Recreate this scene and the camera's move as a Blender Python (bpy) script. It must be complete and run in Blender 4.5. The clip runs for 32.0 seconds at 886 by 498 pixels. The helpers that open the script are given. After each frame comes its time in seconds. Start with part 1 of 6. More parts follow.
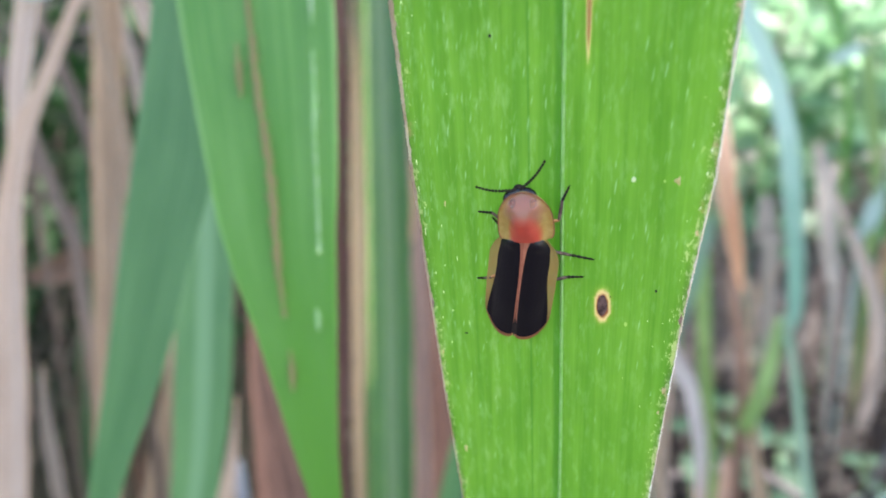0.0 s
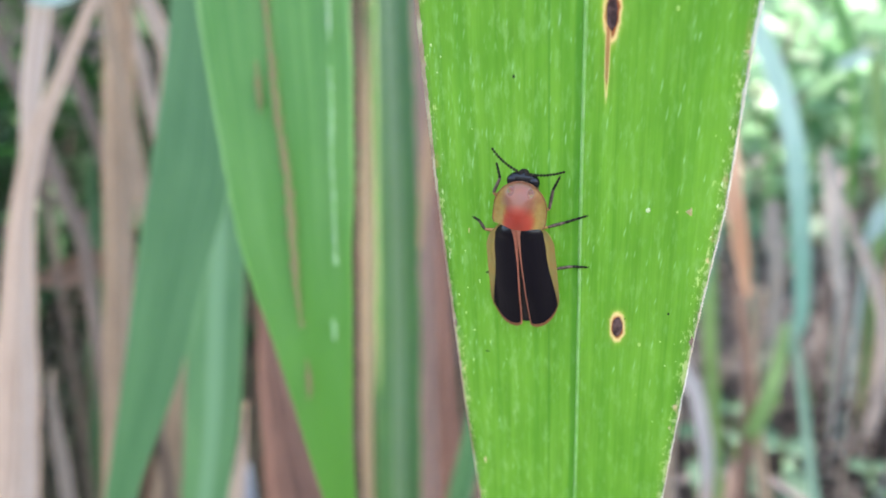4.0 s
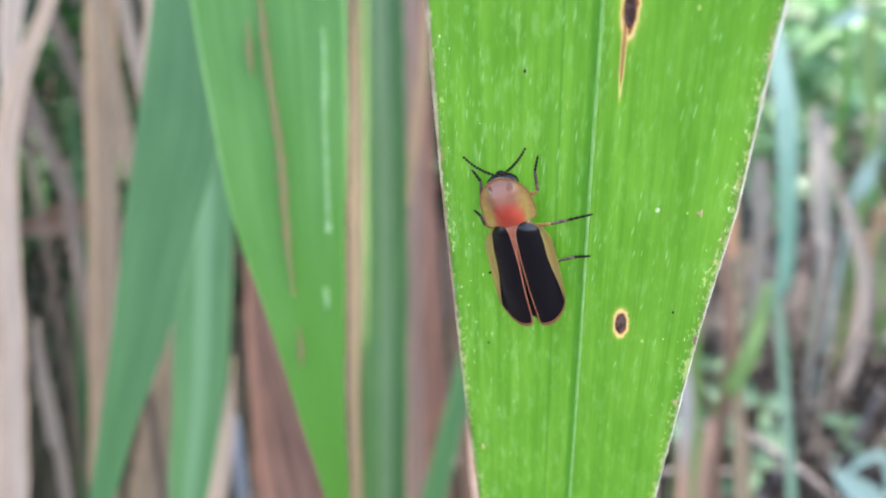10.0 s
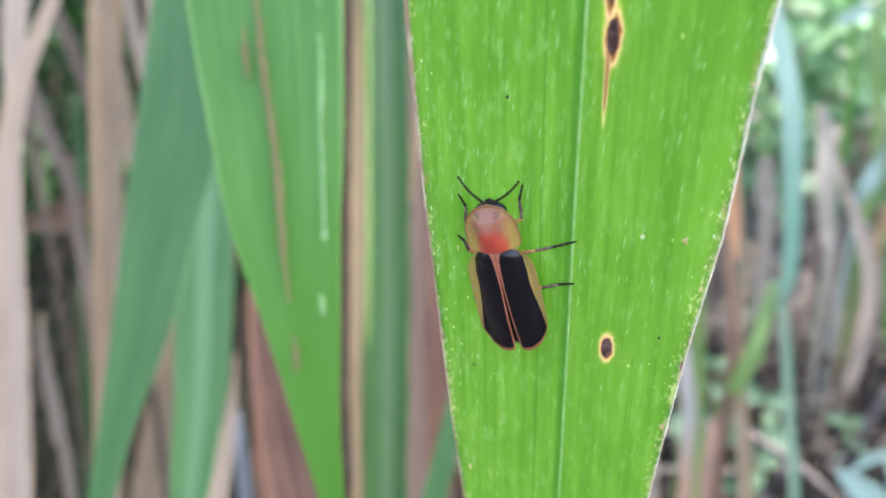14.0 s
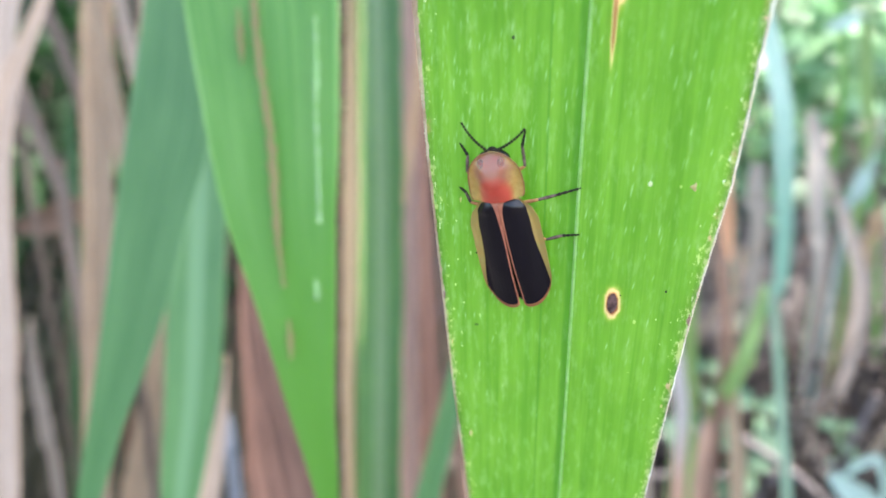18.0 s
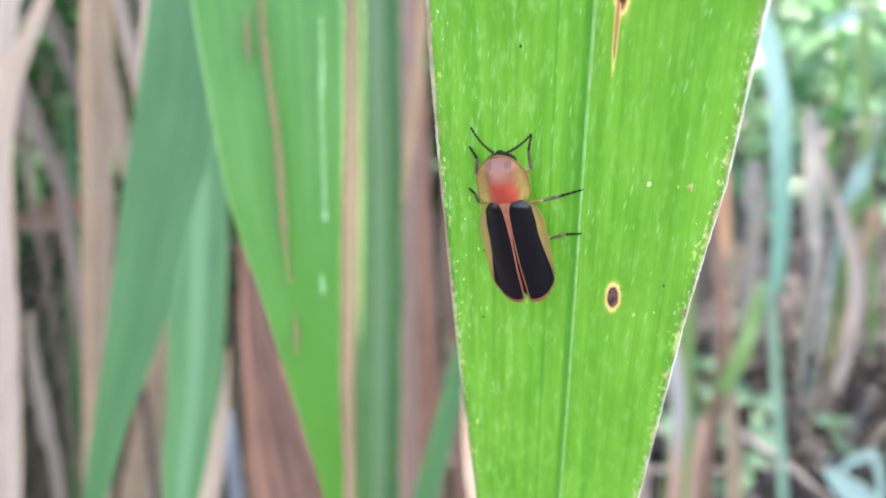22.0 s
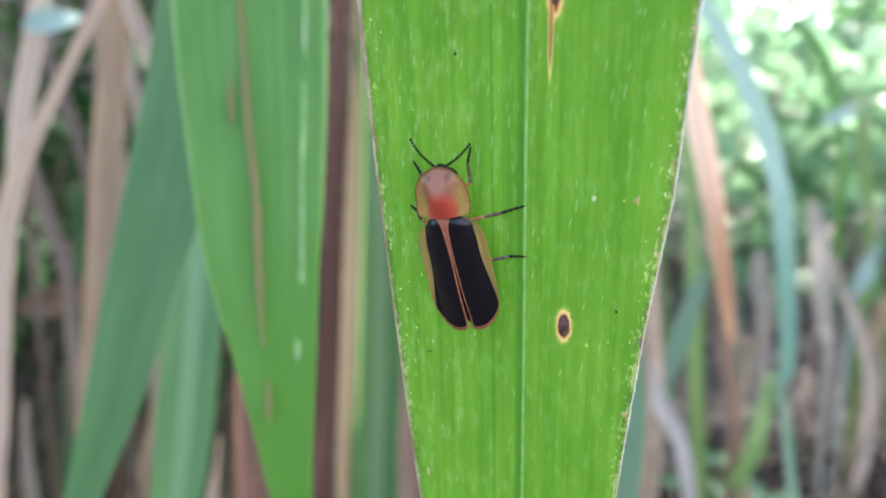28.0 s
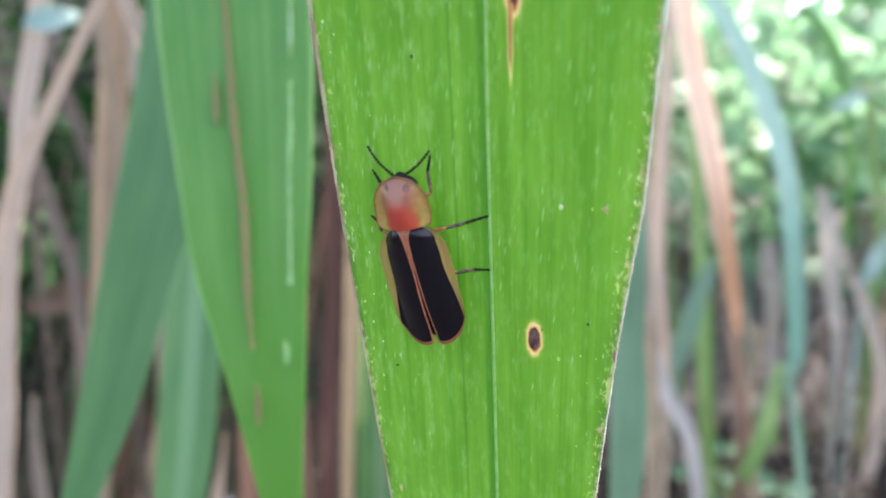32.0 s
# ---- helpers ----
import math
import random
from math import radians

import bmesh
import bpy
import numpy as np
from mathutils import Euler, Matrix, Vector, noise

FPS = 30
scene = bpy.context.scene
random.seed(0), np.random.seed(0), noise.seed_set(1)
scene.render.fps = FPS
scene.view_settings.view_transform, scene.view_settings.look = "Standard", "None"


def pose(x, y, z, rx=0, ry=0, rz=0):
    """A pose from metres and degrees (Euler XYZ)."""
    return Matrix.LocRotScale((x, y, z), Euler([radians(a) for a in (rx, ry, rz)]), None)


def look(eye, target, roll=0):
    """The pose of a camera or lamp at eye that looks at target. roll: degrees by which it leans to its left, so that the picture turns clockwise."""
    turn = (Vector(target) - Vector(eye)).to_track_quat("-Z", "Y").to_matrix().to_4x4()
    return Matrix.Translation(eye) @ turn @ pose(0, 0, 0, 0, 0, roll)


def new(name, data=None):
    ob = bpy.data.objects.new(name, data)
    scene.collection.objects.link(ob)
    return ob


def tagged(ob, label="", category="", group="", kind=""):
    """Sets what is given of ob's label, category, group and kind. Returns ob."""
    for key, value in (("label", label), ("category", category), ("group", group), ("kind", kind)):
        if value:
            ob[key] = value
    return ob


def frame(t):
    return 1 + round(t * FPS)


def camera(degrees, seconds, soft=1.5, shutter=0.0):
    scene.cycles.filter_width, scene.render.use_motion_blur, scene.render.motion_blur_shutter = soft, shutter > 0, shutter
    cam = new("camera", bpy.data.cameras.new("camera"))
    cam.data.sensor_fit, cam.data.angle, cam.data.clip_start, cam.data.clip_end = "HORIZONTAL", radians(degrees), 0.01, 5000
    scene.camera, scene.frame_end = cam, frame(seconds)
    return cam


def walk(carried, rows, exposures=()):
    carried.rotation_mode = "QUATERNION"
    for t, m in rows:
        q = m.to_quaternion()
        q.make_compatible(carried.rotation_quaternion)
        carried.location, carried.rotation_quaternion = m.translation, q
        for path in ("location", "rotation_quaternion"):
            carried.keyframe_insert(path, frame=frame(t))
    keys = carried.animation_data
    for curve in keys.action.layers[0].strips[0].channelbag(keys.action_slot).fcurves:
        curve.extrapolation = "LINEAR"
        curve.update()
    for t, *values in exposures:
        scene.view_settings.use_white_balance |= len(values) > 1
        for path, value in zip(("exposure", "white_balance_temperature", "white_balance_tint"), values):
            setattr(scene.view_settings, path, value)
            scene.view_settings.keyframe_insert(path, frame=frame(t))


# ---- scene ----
cam = camera(61.4, 32.0, soft=1.75)
cam.data.dof.use_dof = True
cam.data.dof.focus_distance = 0.0525
cam.data.dof.aperture_fstop = cam.data.lens / 1.13
PATH = [
    (0, 0.00000, 0.00000, 0.55000, 80.00, -0.00, 0.00),
    (0.5, -0.00128, -0.00082, 0.54987, 80.11, -0.17, -0.07),
    (1, -0.00120, -0.00019, 0.55013, 80.10, -0.31, -0.06),
    (1.5, -0.00035, 0.00089, 0.55057, 80.23, -0.25, 0.10),
    (2, -0.00034, 0.00094, 0.55075, 80.30, -0.30, 0.35),
    (2.5, -0.00100, 0.00064, 0.55077, 80.22, -0.17, 0.55),
    (3, -0.00020, -0.00248, 0.55190, 80.38, -0.04, 0.60),
    (3.5, -0.00055, -0.00256, 0.55166, 80.38, -0.02, 0.54),
    (5.5, -0.00356, -0.00419, 0.55417, 79.32, -0.56, 0.11),
    (6, -0.00120, -0.00317, 0.55400, 79.16, -0.30, 0.20),
    (6.5, -0.00372, -0.00591, 0.55420, 79.18, -0.60, 0.30),
    (7, -0.00530, -0.00799, 0.55408, 79.27, -0.64, 0.21),
    (7.5, -0.00607, -0.00652, 0.55371, 78.87, -0.90, 0.13),
    (8, -0.00299, -0.00740, 0.55553, 78.14, -0.61, 0.14),
    (8.5, -0.00347, -0.00804, 0.55609, 77.96, -0.55, 0.11),
    (9, -0.00487, -0.00833, 0.55533, 77.84, -0.87, 0.24),
    (9.5, -0.00479, -0.00691, 0.55492, 77.47, -1.08, 0.17),
    (10, -0.00270, -0.00127, 0.55492, 76.53, -1.16, -0.42),
    (10.5, -0.00349, -0.00004, 0.55440, 76.00, -1.46, -0.52),
    (11, -0.00274, 0.00033, 0.55508, 75.94, -1.36, -0.53),
    (11.5, -0.00174, -0.00274, 0.55630, 76.60, -1.09, 0.03),
    (12, -0.00373, -0.00380, 0.55513, 76.26, -1.19, 0.00),
    (12.5, -0.00291, -0.00588, 0.55577, 76.31, -1.02, -0.14),
    (13, -0.00355, -0.00565, 0.55484, 76.13, -1.22, -0.02),
    (13.5, -0.00226, -0.00199, 0.55765, 76.37, -1.27, 0.07),
    (14, -0.00121, -0.00029, 0.55679, 76.18, -1.33, 0.02),
    (14.5, -0.00228, -0.00288, 0.55537, 76.65, -1.26, 0.20),
    (16.5, -0.00154, 0.00178, 0.55198, 76.76, -1.83, -0.68),
    (17, -0.00009, 0.00083, 0.55291, 76.90, -1.48, -0.37),
    (17.5, -0.00267, 0.00049, 0.55334, 76.91, -1.56, -0.42),
    (18, -0.00187, -0.00004, 0.55267, 76.78, -1.55, -0.57),
    (18.5, -0.00293, 0.00101, 0.55248, 76.78, -1.79, -0.56),
    (19, -0.00014, 0.00118, 0.55363, 76.45, -1.35, -0.77),
    (19.5, -0.00121, 0.00111, 0.55322, 76.30, -1.47, -0.66),
    (20, -0.00147, -0.00109, 0.55335, 76.35, -1.48, -0.76),
    (20.5, -0.00194, -0.00275, 0.55424, 76.41, -1.43, -0.62),
    (21, -0.00174, -0.00153, 0.55352, 76.34, -1.40, -0.61),
    (21.5, -0.00194, -0.00227, 0.55406, 76.56, -1.57, -0.69),
    (22, -0.00281, -0.00286, 0.55330, 76.52, -1.61, -0.74),
    (22.5, -0.00311, -0.00006, 0.55277, 76.41, -1.67, -0.75),
    (23, -0.00207, 0.00020, 0.55303, 76.89, -1.57, -0.57),
    (23.5, -0.00353, 0.00204, 0.55176, 76.29, -1.67, -0.49),
    (24, -0.00259, -0.00069, 0.55456, 76.58, -2.05, -0.51),
    (24.5, -0.00245, -0.00349, 0.55590, 76.20, -1.96, -0.57),
    (25, -0.00100, -0.00432, 0.55636, 77.16, -1.85, -0.49),
    (25.5, 0.00209, -0.00296, 0.55238, 79.46, -2.48, -0.56),
    (26, 0.00307, -0.00244, 0.55104, 81.46, -2.22, 0.00),
    (26.5, 0.00501, -0.00082, 0.55068, 82.17, -1.95, -0.10),
    (28.5, 0.00183, -0.00067, 0.54730, 83.77, -1.93, 0.05),
    (29, 0.00290, 0.00295, 0.54718, 83.57, -1.96, 0.12),
    (29.5, 0.00455, 0.00413, 0.54745, 83.38, -1.59, 0.29),
    (30, 0.00506, 0.00295, 0.54904, 83.21, -1.23, 0.71),
    (30.5, 0.00467, -0.00160, 0.55048, 83.11, -1.33, 0.51),
    (31, 0.00420, 0.00019, 0.54876, 82.85, -1.36, 0.48),
    (31.5, 0.00524, 0.00348, 0.54821, 82.92, -1.39, 0.39),
    (32, 0.00533, 0.00177, 0.54901, 82.96, -1.14, 0.55),
]
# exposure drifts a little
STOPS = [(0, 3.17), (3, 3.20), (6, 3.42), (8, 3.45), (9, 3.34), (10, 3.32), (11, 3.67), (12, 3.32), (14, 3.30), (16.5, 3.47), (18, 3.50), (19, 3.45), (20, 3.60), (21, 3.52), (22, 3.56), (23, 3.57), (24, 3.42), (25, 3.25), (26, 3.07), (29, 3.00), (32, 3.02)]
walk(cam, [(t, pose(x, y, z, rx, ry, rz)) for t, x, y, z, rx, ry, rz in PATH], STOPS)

# ---------------------------------------------------------------- light
world = bpy.data.worlds.new("overcast_sky")
scene.world = world
world.use_nodes = True
wn = world.node_tree
sky = wn.nodes.new("ShaderNodeTexSky")
sky.sky_type, sky.sun_disc = "NISHITA", False
sky.sun_elevation, sky.sun_rotation = radians(55), radians(62)
sky.air_density, sky.dust_density, sky.ozone_density = 1.0, 6.0, 0.6
wn.links.new(sky.outputs[0], wn.nodes["Background"].inputs[0])
wn.nodes["Background"].inputs[1].default_value = 0.15

sun_data = bpy.data.lights.new("sun", "SUN")
sun_data.energy, sun_data.angle, sun_data.color = 1.45, radians(18), (1.0, 0.96, 0.9)
sun = new("sun", sun_data)
sun.matrix_world = look((1.5, 0.8, 2.7), (0, 0, 0.3))

# ---------------------------------------------------------------- node helpers
def material(name):
    m = bpy.data.materials.new(name)
    m.use_nodes = True
    nt = m.node_tree
    return m, nt, nt.nodes["Principled BSDF"]


def math_node(nt, op, a, b=None, c=None, clamp=False):
    n = nt.nodes.new("ShaderNodeMath")
    n.operation, n.use_clamp = op, clamp
    for i, v in enumerate((a, b, c)):
        if v is None:
            continue
        if isinstance(v, (int, float)):
            n.inputs[i].default_value = v
        else:
            nt.links.new(v, n.inputs[i])
    return n.outputs[0]


def mix_colour(nt, fac, a, b, blend="MIX"):
    n = nt.nodes.new("ShaderNodeMix")
    n.data_type, n.blend_type = "RGBA", blend
    for sock, v in ((n.inputs[0], fac), (n.inputs[6], a), (n.inputs[7], b)):
        if isinstance(v, (int, float)):
            sock.default_value = v
        elif isinstance(v, tuple):
            sock.default_value = (*v, 1.0)
        else:
            nt.links.new(v, sock)
    return n.outputs[2]


def noise_node(nt, vec, scale, detail=3.0, rough=0.55):
    n = nt.nodes.new("ShaderNodeTexNoise")
    n.inputs["Scale"].default_value, n.inputs["Detail"].default_value = scale, detail
    n.inputs["Roughness"].default_value = rough
    nt.links.new(vec, n.inputs["Vector"])
    return n.outputs[0]


def stretch(nt, vec, sx, sy, sz=1.0):
    n = nt.nodes.new("ShaderNodeMapping")
    n.inputs["Scale"].default_value = (sx, sy, sz)
    nt.links.new(vec, n.inputs["Vector"])
    return n.outputs[0]


def steps(nt, v, lo, hi):
    n = nt.nodes.new("ShaderNodeMapRange")
    n.interpolation_type = "SMOOTHSTEP"
    n.inputs["From Min"].default_value, n.inputs["From Max"].default_value = lo, hi
    if isinstance(v, (int, float)):
        n.inputs[0].default_value = v
    else:
        nt.links.new(v, n.inputs[0])
    return n.outputs[0]


def coords(nt, which):
    return nt.nodes.new("ShaderNodeTexCoord").outputs[which]


def bump(nt, bsdf, height, distance, strength=0.6):
    n = nt.nodes.new("ShaderNodeBump")
    n.inputs["Distance"].default_value, n.inputs["Strength"].default_value = distance, strength
    nt.links.new(height, n.inputs["Height"])
    nt.links.new(n.outputs[0], bsdf.inputs["Normal"])
    return n.outputs[0]


def see_through(nt, bsdf, colour, amount):
    """Lets part of the light pass through a thin leaf."""
    tr = nt.nodes.new("ShaderNodeBsdfTranslucent")
    if isinstance(colour, tuple):
        tr.inputs[0].default_value = (*colour, 1.0)
    else:
        nt.links.new(colour, tr.inputs[0])
    mx = nt.nodes.new("ShaderNodeMixShader")
    mx.inputs[0].default_value = amount
    nt.links.new(bsdf.outputs[0], mx.inputs[1])
    nt.links.new(tr.outputs[0], mx.inputs[2])
    nt.links.new(mx.outputs[0], nt.nodes["Material Output"].inputs[0])


def per_object(nt):
    return nt.nodes.new("ShaderNodeObjectInfo").outputs["Random"]


def per_island(nt):
    return nt.nodes.new("ShaderNodeNewGeometry").outputs["Random Per Island"]


# ---------------------------------------------------------------- materials
def green_blade(name, dark, light, stripe=None, gloss=0.45, passing=0.3, rim=None, base=None):
    """A grass leaf: fine veins along its length, blotches, an optional pale midrib, pale rim and greener lower part
    (colour, from height, to height). UV: across 0 to 1, along in metres.
    """
    m, nt, b = material(name)
    uv = coords(nt, "UV")
    veins = noise_node(nt, stretch(nt, uv, 45, 6), 1.0, 2.0)
    blot = noise_node(nt, stretch(nt, uv, 3, 30), 1.0, 4.0)
    fac = math_node(nt, "ADD", math_node(nt, "MULTIPLY", veins, 0.55), math_node(nt, "MULTIPLY", blot, 0.45))
    col = mix_colour(nt, steps(nt, fac, 0.36, 0.64), dark, light)
    sep = nt.nodes.new("ShaderNodeSeparateXYZ")
    nt.links.new(uv, sep.inputs[0])
    off = math_node(nt, "ABSOLUTE", math_node(nt, "SUBTRACT", sep.outputs[0], 0.5))
    if stripe:
        col = mix_colour(nt, math_node(nt, "SUBTRACT", 1.0, steps(nt, off, 0.07, 0.2)), col, stripe)
    if rim:
        col = mix_colour(nt, math_node(nt, "MULTIPLY", steps(nt, off, 0.45, 0.485), 0.16), col, rim)
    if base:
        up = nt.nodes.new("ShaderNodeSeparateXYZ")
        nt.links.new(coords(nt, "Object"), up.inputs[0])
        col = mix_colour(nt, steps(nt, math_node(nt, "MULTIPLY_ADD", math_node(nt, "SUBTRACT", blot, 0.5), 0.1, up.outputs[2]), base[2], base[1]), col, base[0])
    nt.links.new(col, b.inputs["Base Color"])
    b.inputs["Roughness"].default_value = gloss
    bump(nt, b, veins, 0.0004)
    see_through(nt, b, col, passing)
    return m


def dry_blade(name, pale, brown, spots=0.5, passing=0.12, tip=None):
    """A withered leaf: long fibres, brown blotches, its own tone for each; tip: (colour, from, to) towards its lowest point, by height."""
    m, nt, b = material(name)
    uv = coords(nt, "UV")
    fibre = noise_node(nt, stretch(nt, uv, 22, 9), 1.0, 4.0)
    blot = noise_node(nt, stretch(nt, uv, 2.5, 28), 1.0, 5.0)
    band = noise_node(nt, stretch(nt, uv, 7.5, 2.2), 1.0, 2.0)
    tone = math_node(nt, "ADD", math_node(nt, "MULTIPLY", per_object(nt), 0.25), math_node(nt, "MULTIPLY", blot, spots))
    tone = math_node(nt, "ADD", tone, math_node(nt, "MULTIPLY", math_node(nt, "SUBTRACT", band, 0.5), 1.5))
    col = mix_colour(nt, steps(nt, math_node(nt, "ADD", tone, math_node(nt, "MULTIPLY", fibre, 0.5)), 0.3, 0.98), pale, brown)
    if tip:
        up = nt.nodes.new("ShaderNodeSeparateXYZ")
        nt.links.new(coords(nt, "Object"), up.inputs[0])
        col = mix_colour(nt, steps(nt, math_node(nt, "MULTIPLY_ADD", math_node(nt, "SUBTRACT", blot, 0.5), 0.05, up.outputs[2]), tip[1], tip[2]), col, tip[0])
    nt.links.new(col, b.inputs["Base Color"])
    b.inputs["Roughness"].default_value = 0.75
    bump(nt, b, fibre, 0.0012)
    see_through(nt, b, col, passing)
    return m


def main_blade_material():
    """The bright blade. UV in decimetres of the blade's own plane: x across from the midrib, y up along it."""
    m, nt, b = material("bright_blade")
    uv = coords(nt, "UV")
    sep = nt.nodes.new("ShaderNodeSeparateXYZ")
    nt.links.new(uv, sep.inputs[0])
    x = math_node(nt, "MULTIPLY", sep.outputs[0], 100.0)
    y = math_node(nt, "MULTIPLY", sep.outputs[1], 100.0)
    fine = noise_node(nt, stretch(nt, uv, 620, 14), 1.0, 2.0)
    broad = noise_node(nt, stretch(nt, uv, 120, 5), 1.0, 2.0)
    blot = noise_node(nt, stretch(nt, uv, 26, 18), 1.0, 4.0)
    fac = math_node(nt, "ADD", math_node(nt, "MULTIPLY", broad, 0.5),
                    math_node(nt, "ADD", math_node(nt, "MULTIPLY", fine, 0.22), math_node(nt, "MULTIPLY", blot, 0.28)))
    col = mix_colour(nt, steps(nt, fac, 0.28, 0.7), BLADE_DARK, BLADE_LIGHT)
    milky = steps(nt, noise_node(nt, stretch(nt, uv, 170, 42), 1.0, 4.0, 0.65), 0.48, 0.72)
    col = mix_colour(nt, math_node(nt, "MULTIPLY", milky, math_node(nt, "MULTIPLY_ADD", steps(nt, x, 4.0, -6.0), 0.16, 0.22)), col, (0.4, 0.56, 0.29))
    # groove beside the midrib and the second vein
    groove = math_node(nt, "SUBTRACT", 1.0, steps(nt, math_node(nt, "ABSOLUTE", math_node(nt, "ADD", x, 0.3)), 0.1, 0.42))
    col = mix_colour(nt, math_node(nt, "MULTIPLY", groove, 0.5), col, (0.05, 0.21, 0.015))
    vein = math_node(nt, "SUBTRACT", 1.0, steps(nt, math_node(nt, "ABSOLUTE", math_node(nt, "ADD", x, 2.25)), 0.03, 0.12))
    col = mix_colour(nt, math_node(nt, "MULTIPLY", vein, 0.5), col, (0.07, 0.22, 0.025))
    # long soft bands between the veins
    bands = noise_node(nt, stretch(nt, uv, 75, 1.2), 1.0, 1.0)
    col = mix_colour(nt, math_node(nt, "MULTIPLY", steps(nt, bands, 0.5, 0.72), 0.3), col, (0.085, 0.255, 0.02))
    # silvery scratches, denser on one half and towards the top
    cell = nt.nodes.new("ShaderNodeTexVoronoi")
    cell.inputs["Scale"].default_value = 1.0
    wobble = nt.nodes.new("ShaderNodeVectorMath")
    wobble.operation = "ADD"
    slant = nt.nodes.new("ShaderNodeMapping")
    slant.vector_type = "TEXTURE"
    slant.inputs["Rotation"].default_value = (0, 0, radians(-7))
    slant.inputs["Scale"].default_value = (1 / 420, 1 / 66, 1)
    nt.links.new(uv, slant.inputs["Vector"])
    nt.links.new(slant.outputs[0], wobble.inputs[0])
    wn_ = nt.nodes.new("ShaderNodeTexNoise")
    wn_.inputs["Scale"].default_value = 60.0
    nt.links.new(uv, wn_.inputs["Vector"])
    nt.links.new(wn_.outputs["Color"], wobble.inputs[1])
    nt.links.new(wobble.outputs[0], cell.inputs["Vector"])
    pick = nt.nodes.new("ShaderNodeSeparateColor")
    nt.links.new(cell.outputs["Color"], pick.inputs[0])
    half = math_node(nt, "MULTIPLY_ADD", steps(nt, x, 3.0, -5.0), 0.4, 0.38)
    half = math_node(nt, "MULTIPLY", half, math_node(nt, "MULTIPLY_ADD", steps(nt, y, 8.0, 36.0), 0.9, 0.1))
    dash = math_node(nt, "MULTIPLY", math_node(nt, "SUBTRACT", 1.0, steps(nt, cell.outputs["Distance"], 0.02, 0.36)),
                     math_node(nt, "LESS_THAN", pick.outputs[0], half))
    col = mix_colour(nt, math_node(nt, "MULTIPLY", dash, math_node(nt, "MULTIPLY_ADD", pick.outputs[1], 0.46, 0.1)), col, (0.52, 0.69, 0.52))
    # small pale pin pricks
    pin = nt.nodes.new("ShaderNodeTexVoronoi")
    pin.inputs["Scale"].default_value = 1.0
    nt.links.new(stretch(nt, uv, 110, 70), pin.inputs["Vector"])
    pp = nt.nodes.new("ShaderNodeSeparateColor")
    nt.links.new(pin.outputs["Color"], pp.inputs[0])
    edge = math_node(nt, "ABSOLUTE", math_node(nt, "ADD", x, 0.6))
    near = math_node(nt, "MULTIPLY_ADD", steps(nt, edge, 5.0, 9.5), 0.22, 0.02)
    prick = math_node(nt, "MULTIPLY", math_node(nt, "LESS_THAN", pin.outputs["Distance"], math_node(nt, "MULTIPLY", pp.outputs[1], 0.18)), math_node(nt, "LESS_THAN", pp.outputs[0], near))
    col = mix_colour(nt, math_node(nt, "MULTIPLY", prick, 0.6), col, (0.6, 0.66, 0.3))
    # bleached blotches creeping in from the rim
    rim = nt.nodes.new("ShaderNodeUVMap")
    rim.uv_map = "rim"
    rs = nt.nodes.new("ShaderNodeSeparateXYZ")
    nt.links.new(rim.outputs[0], rs.inputs[0])
    inward = math_node(nt, "MULTIPLY", rs.outputs[0], 100.0)
    mottle = noise_node(nt, stretch(nt, uv, 420, 170), 1.0, 4.0, 0.7)
    clump = noise_node(nt, stretch(nt, uv, 90, 40), 1.0, 3.0)
    reach = math_node(nt, "ADD", math_node(nt, "ADD", mottle, math_node(nt, "MULTIPLY", math_node(nt, "SUBTRACT", clump, 0.5), 0.5)), math_node(nt, "MULTIPLY", math_node(nt, "SUBTRACT", math_node(nt, "MULTIPLY_ADD", steps(nt, x, -1.0, 1.0), 0.16, 0.6), inward), 0.21))
    col = mix_colour(nt, math_node(nt, "MULTIPLY", steps(nt, reach, 0.58, 0.7), 0.8), col, (0.62, 0.68, 0.34))
    stain = steps(nt, noise_node(nt, stretch(nt, uv, 60, 45), 1.0, 3.0), 0.6, 0.75)
    col = mix_colour(nt, math_node(nt, "MULTIPLY", stain, steps(nt, inward, 0.7, 0.15)), col, (0.5, 0.36, 0.2))
    # yellow and tan halos round the two dead spots
    rough = noise_node(nt, uv, 160.0, 3.0)
    for cx, cy, rx, ry, dead in LESIONS:
        dx = math_node(nt, "DIVIDE", math_node(nt, "SUBTRACT", x, cx), rx)
        dy = math_node(nt, "DIVIDE", math_node(nt, "SUBTRACT", y, cy), ry)
        d = math_node(nt, "SQRT", math_node(nt, "ADD", math_node(nt, "MULTIPLY", dx, dx), math_node(nt, "MULTIPLY", dy, dy)))
        d = math_node(nt, "ADD", d, math_node(nt, "MULTIPLY", math_node(nt, "SUBTRACT", rough, 0.5), 0.9))
        col = mix_colour(nt, math_node(nt, "MULTIPLY", steps(nt, d, 2.3, 1.3), 0.45), col, (0.42, 0.5, 0.1))
        col = mix_colour(nt, math_node(nt, "MULTIPLY", steps(nt, d, 1.85, 1.35), 0.5 + 0.4 * dead), col, (0.74, 0.58, 0.36))
        col = mix_colour(nt, math_node(nt, "MULTIPLY", steps(nt, d, 1.4, 1.0), dead), col, (0.27, 0.1, 0.045))
    nt.links.new(col, b.inputs["Base Color"])
    b.inputs["Roughness"].default_value = 0.42
    b.inputs["Specular IOR Level"].default_value = 0.6
    bump(nt, b, math_node(nt, "ADD", fine, broad), 0.00012, 0.5)
    see_through(nt, b, col, 0.45)
    return m


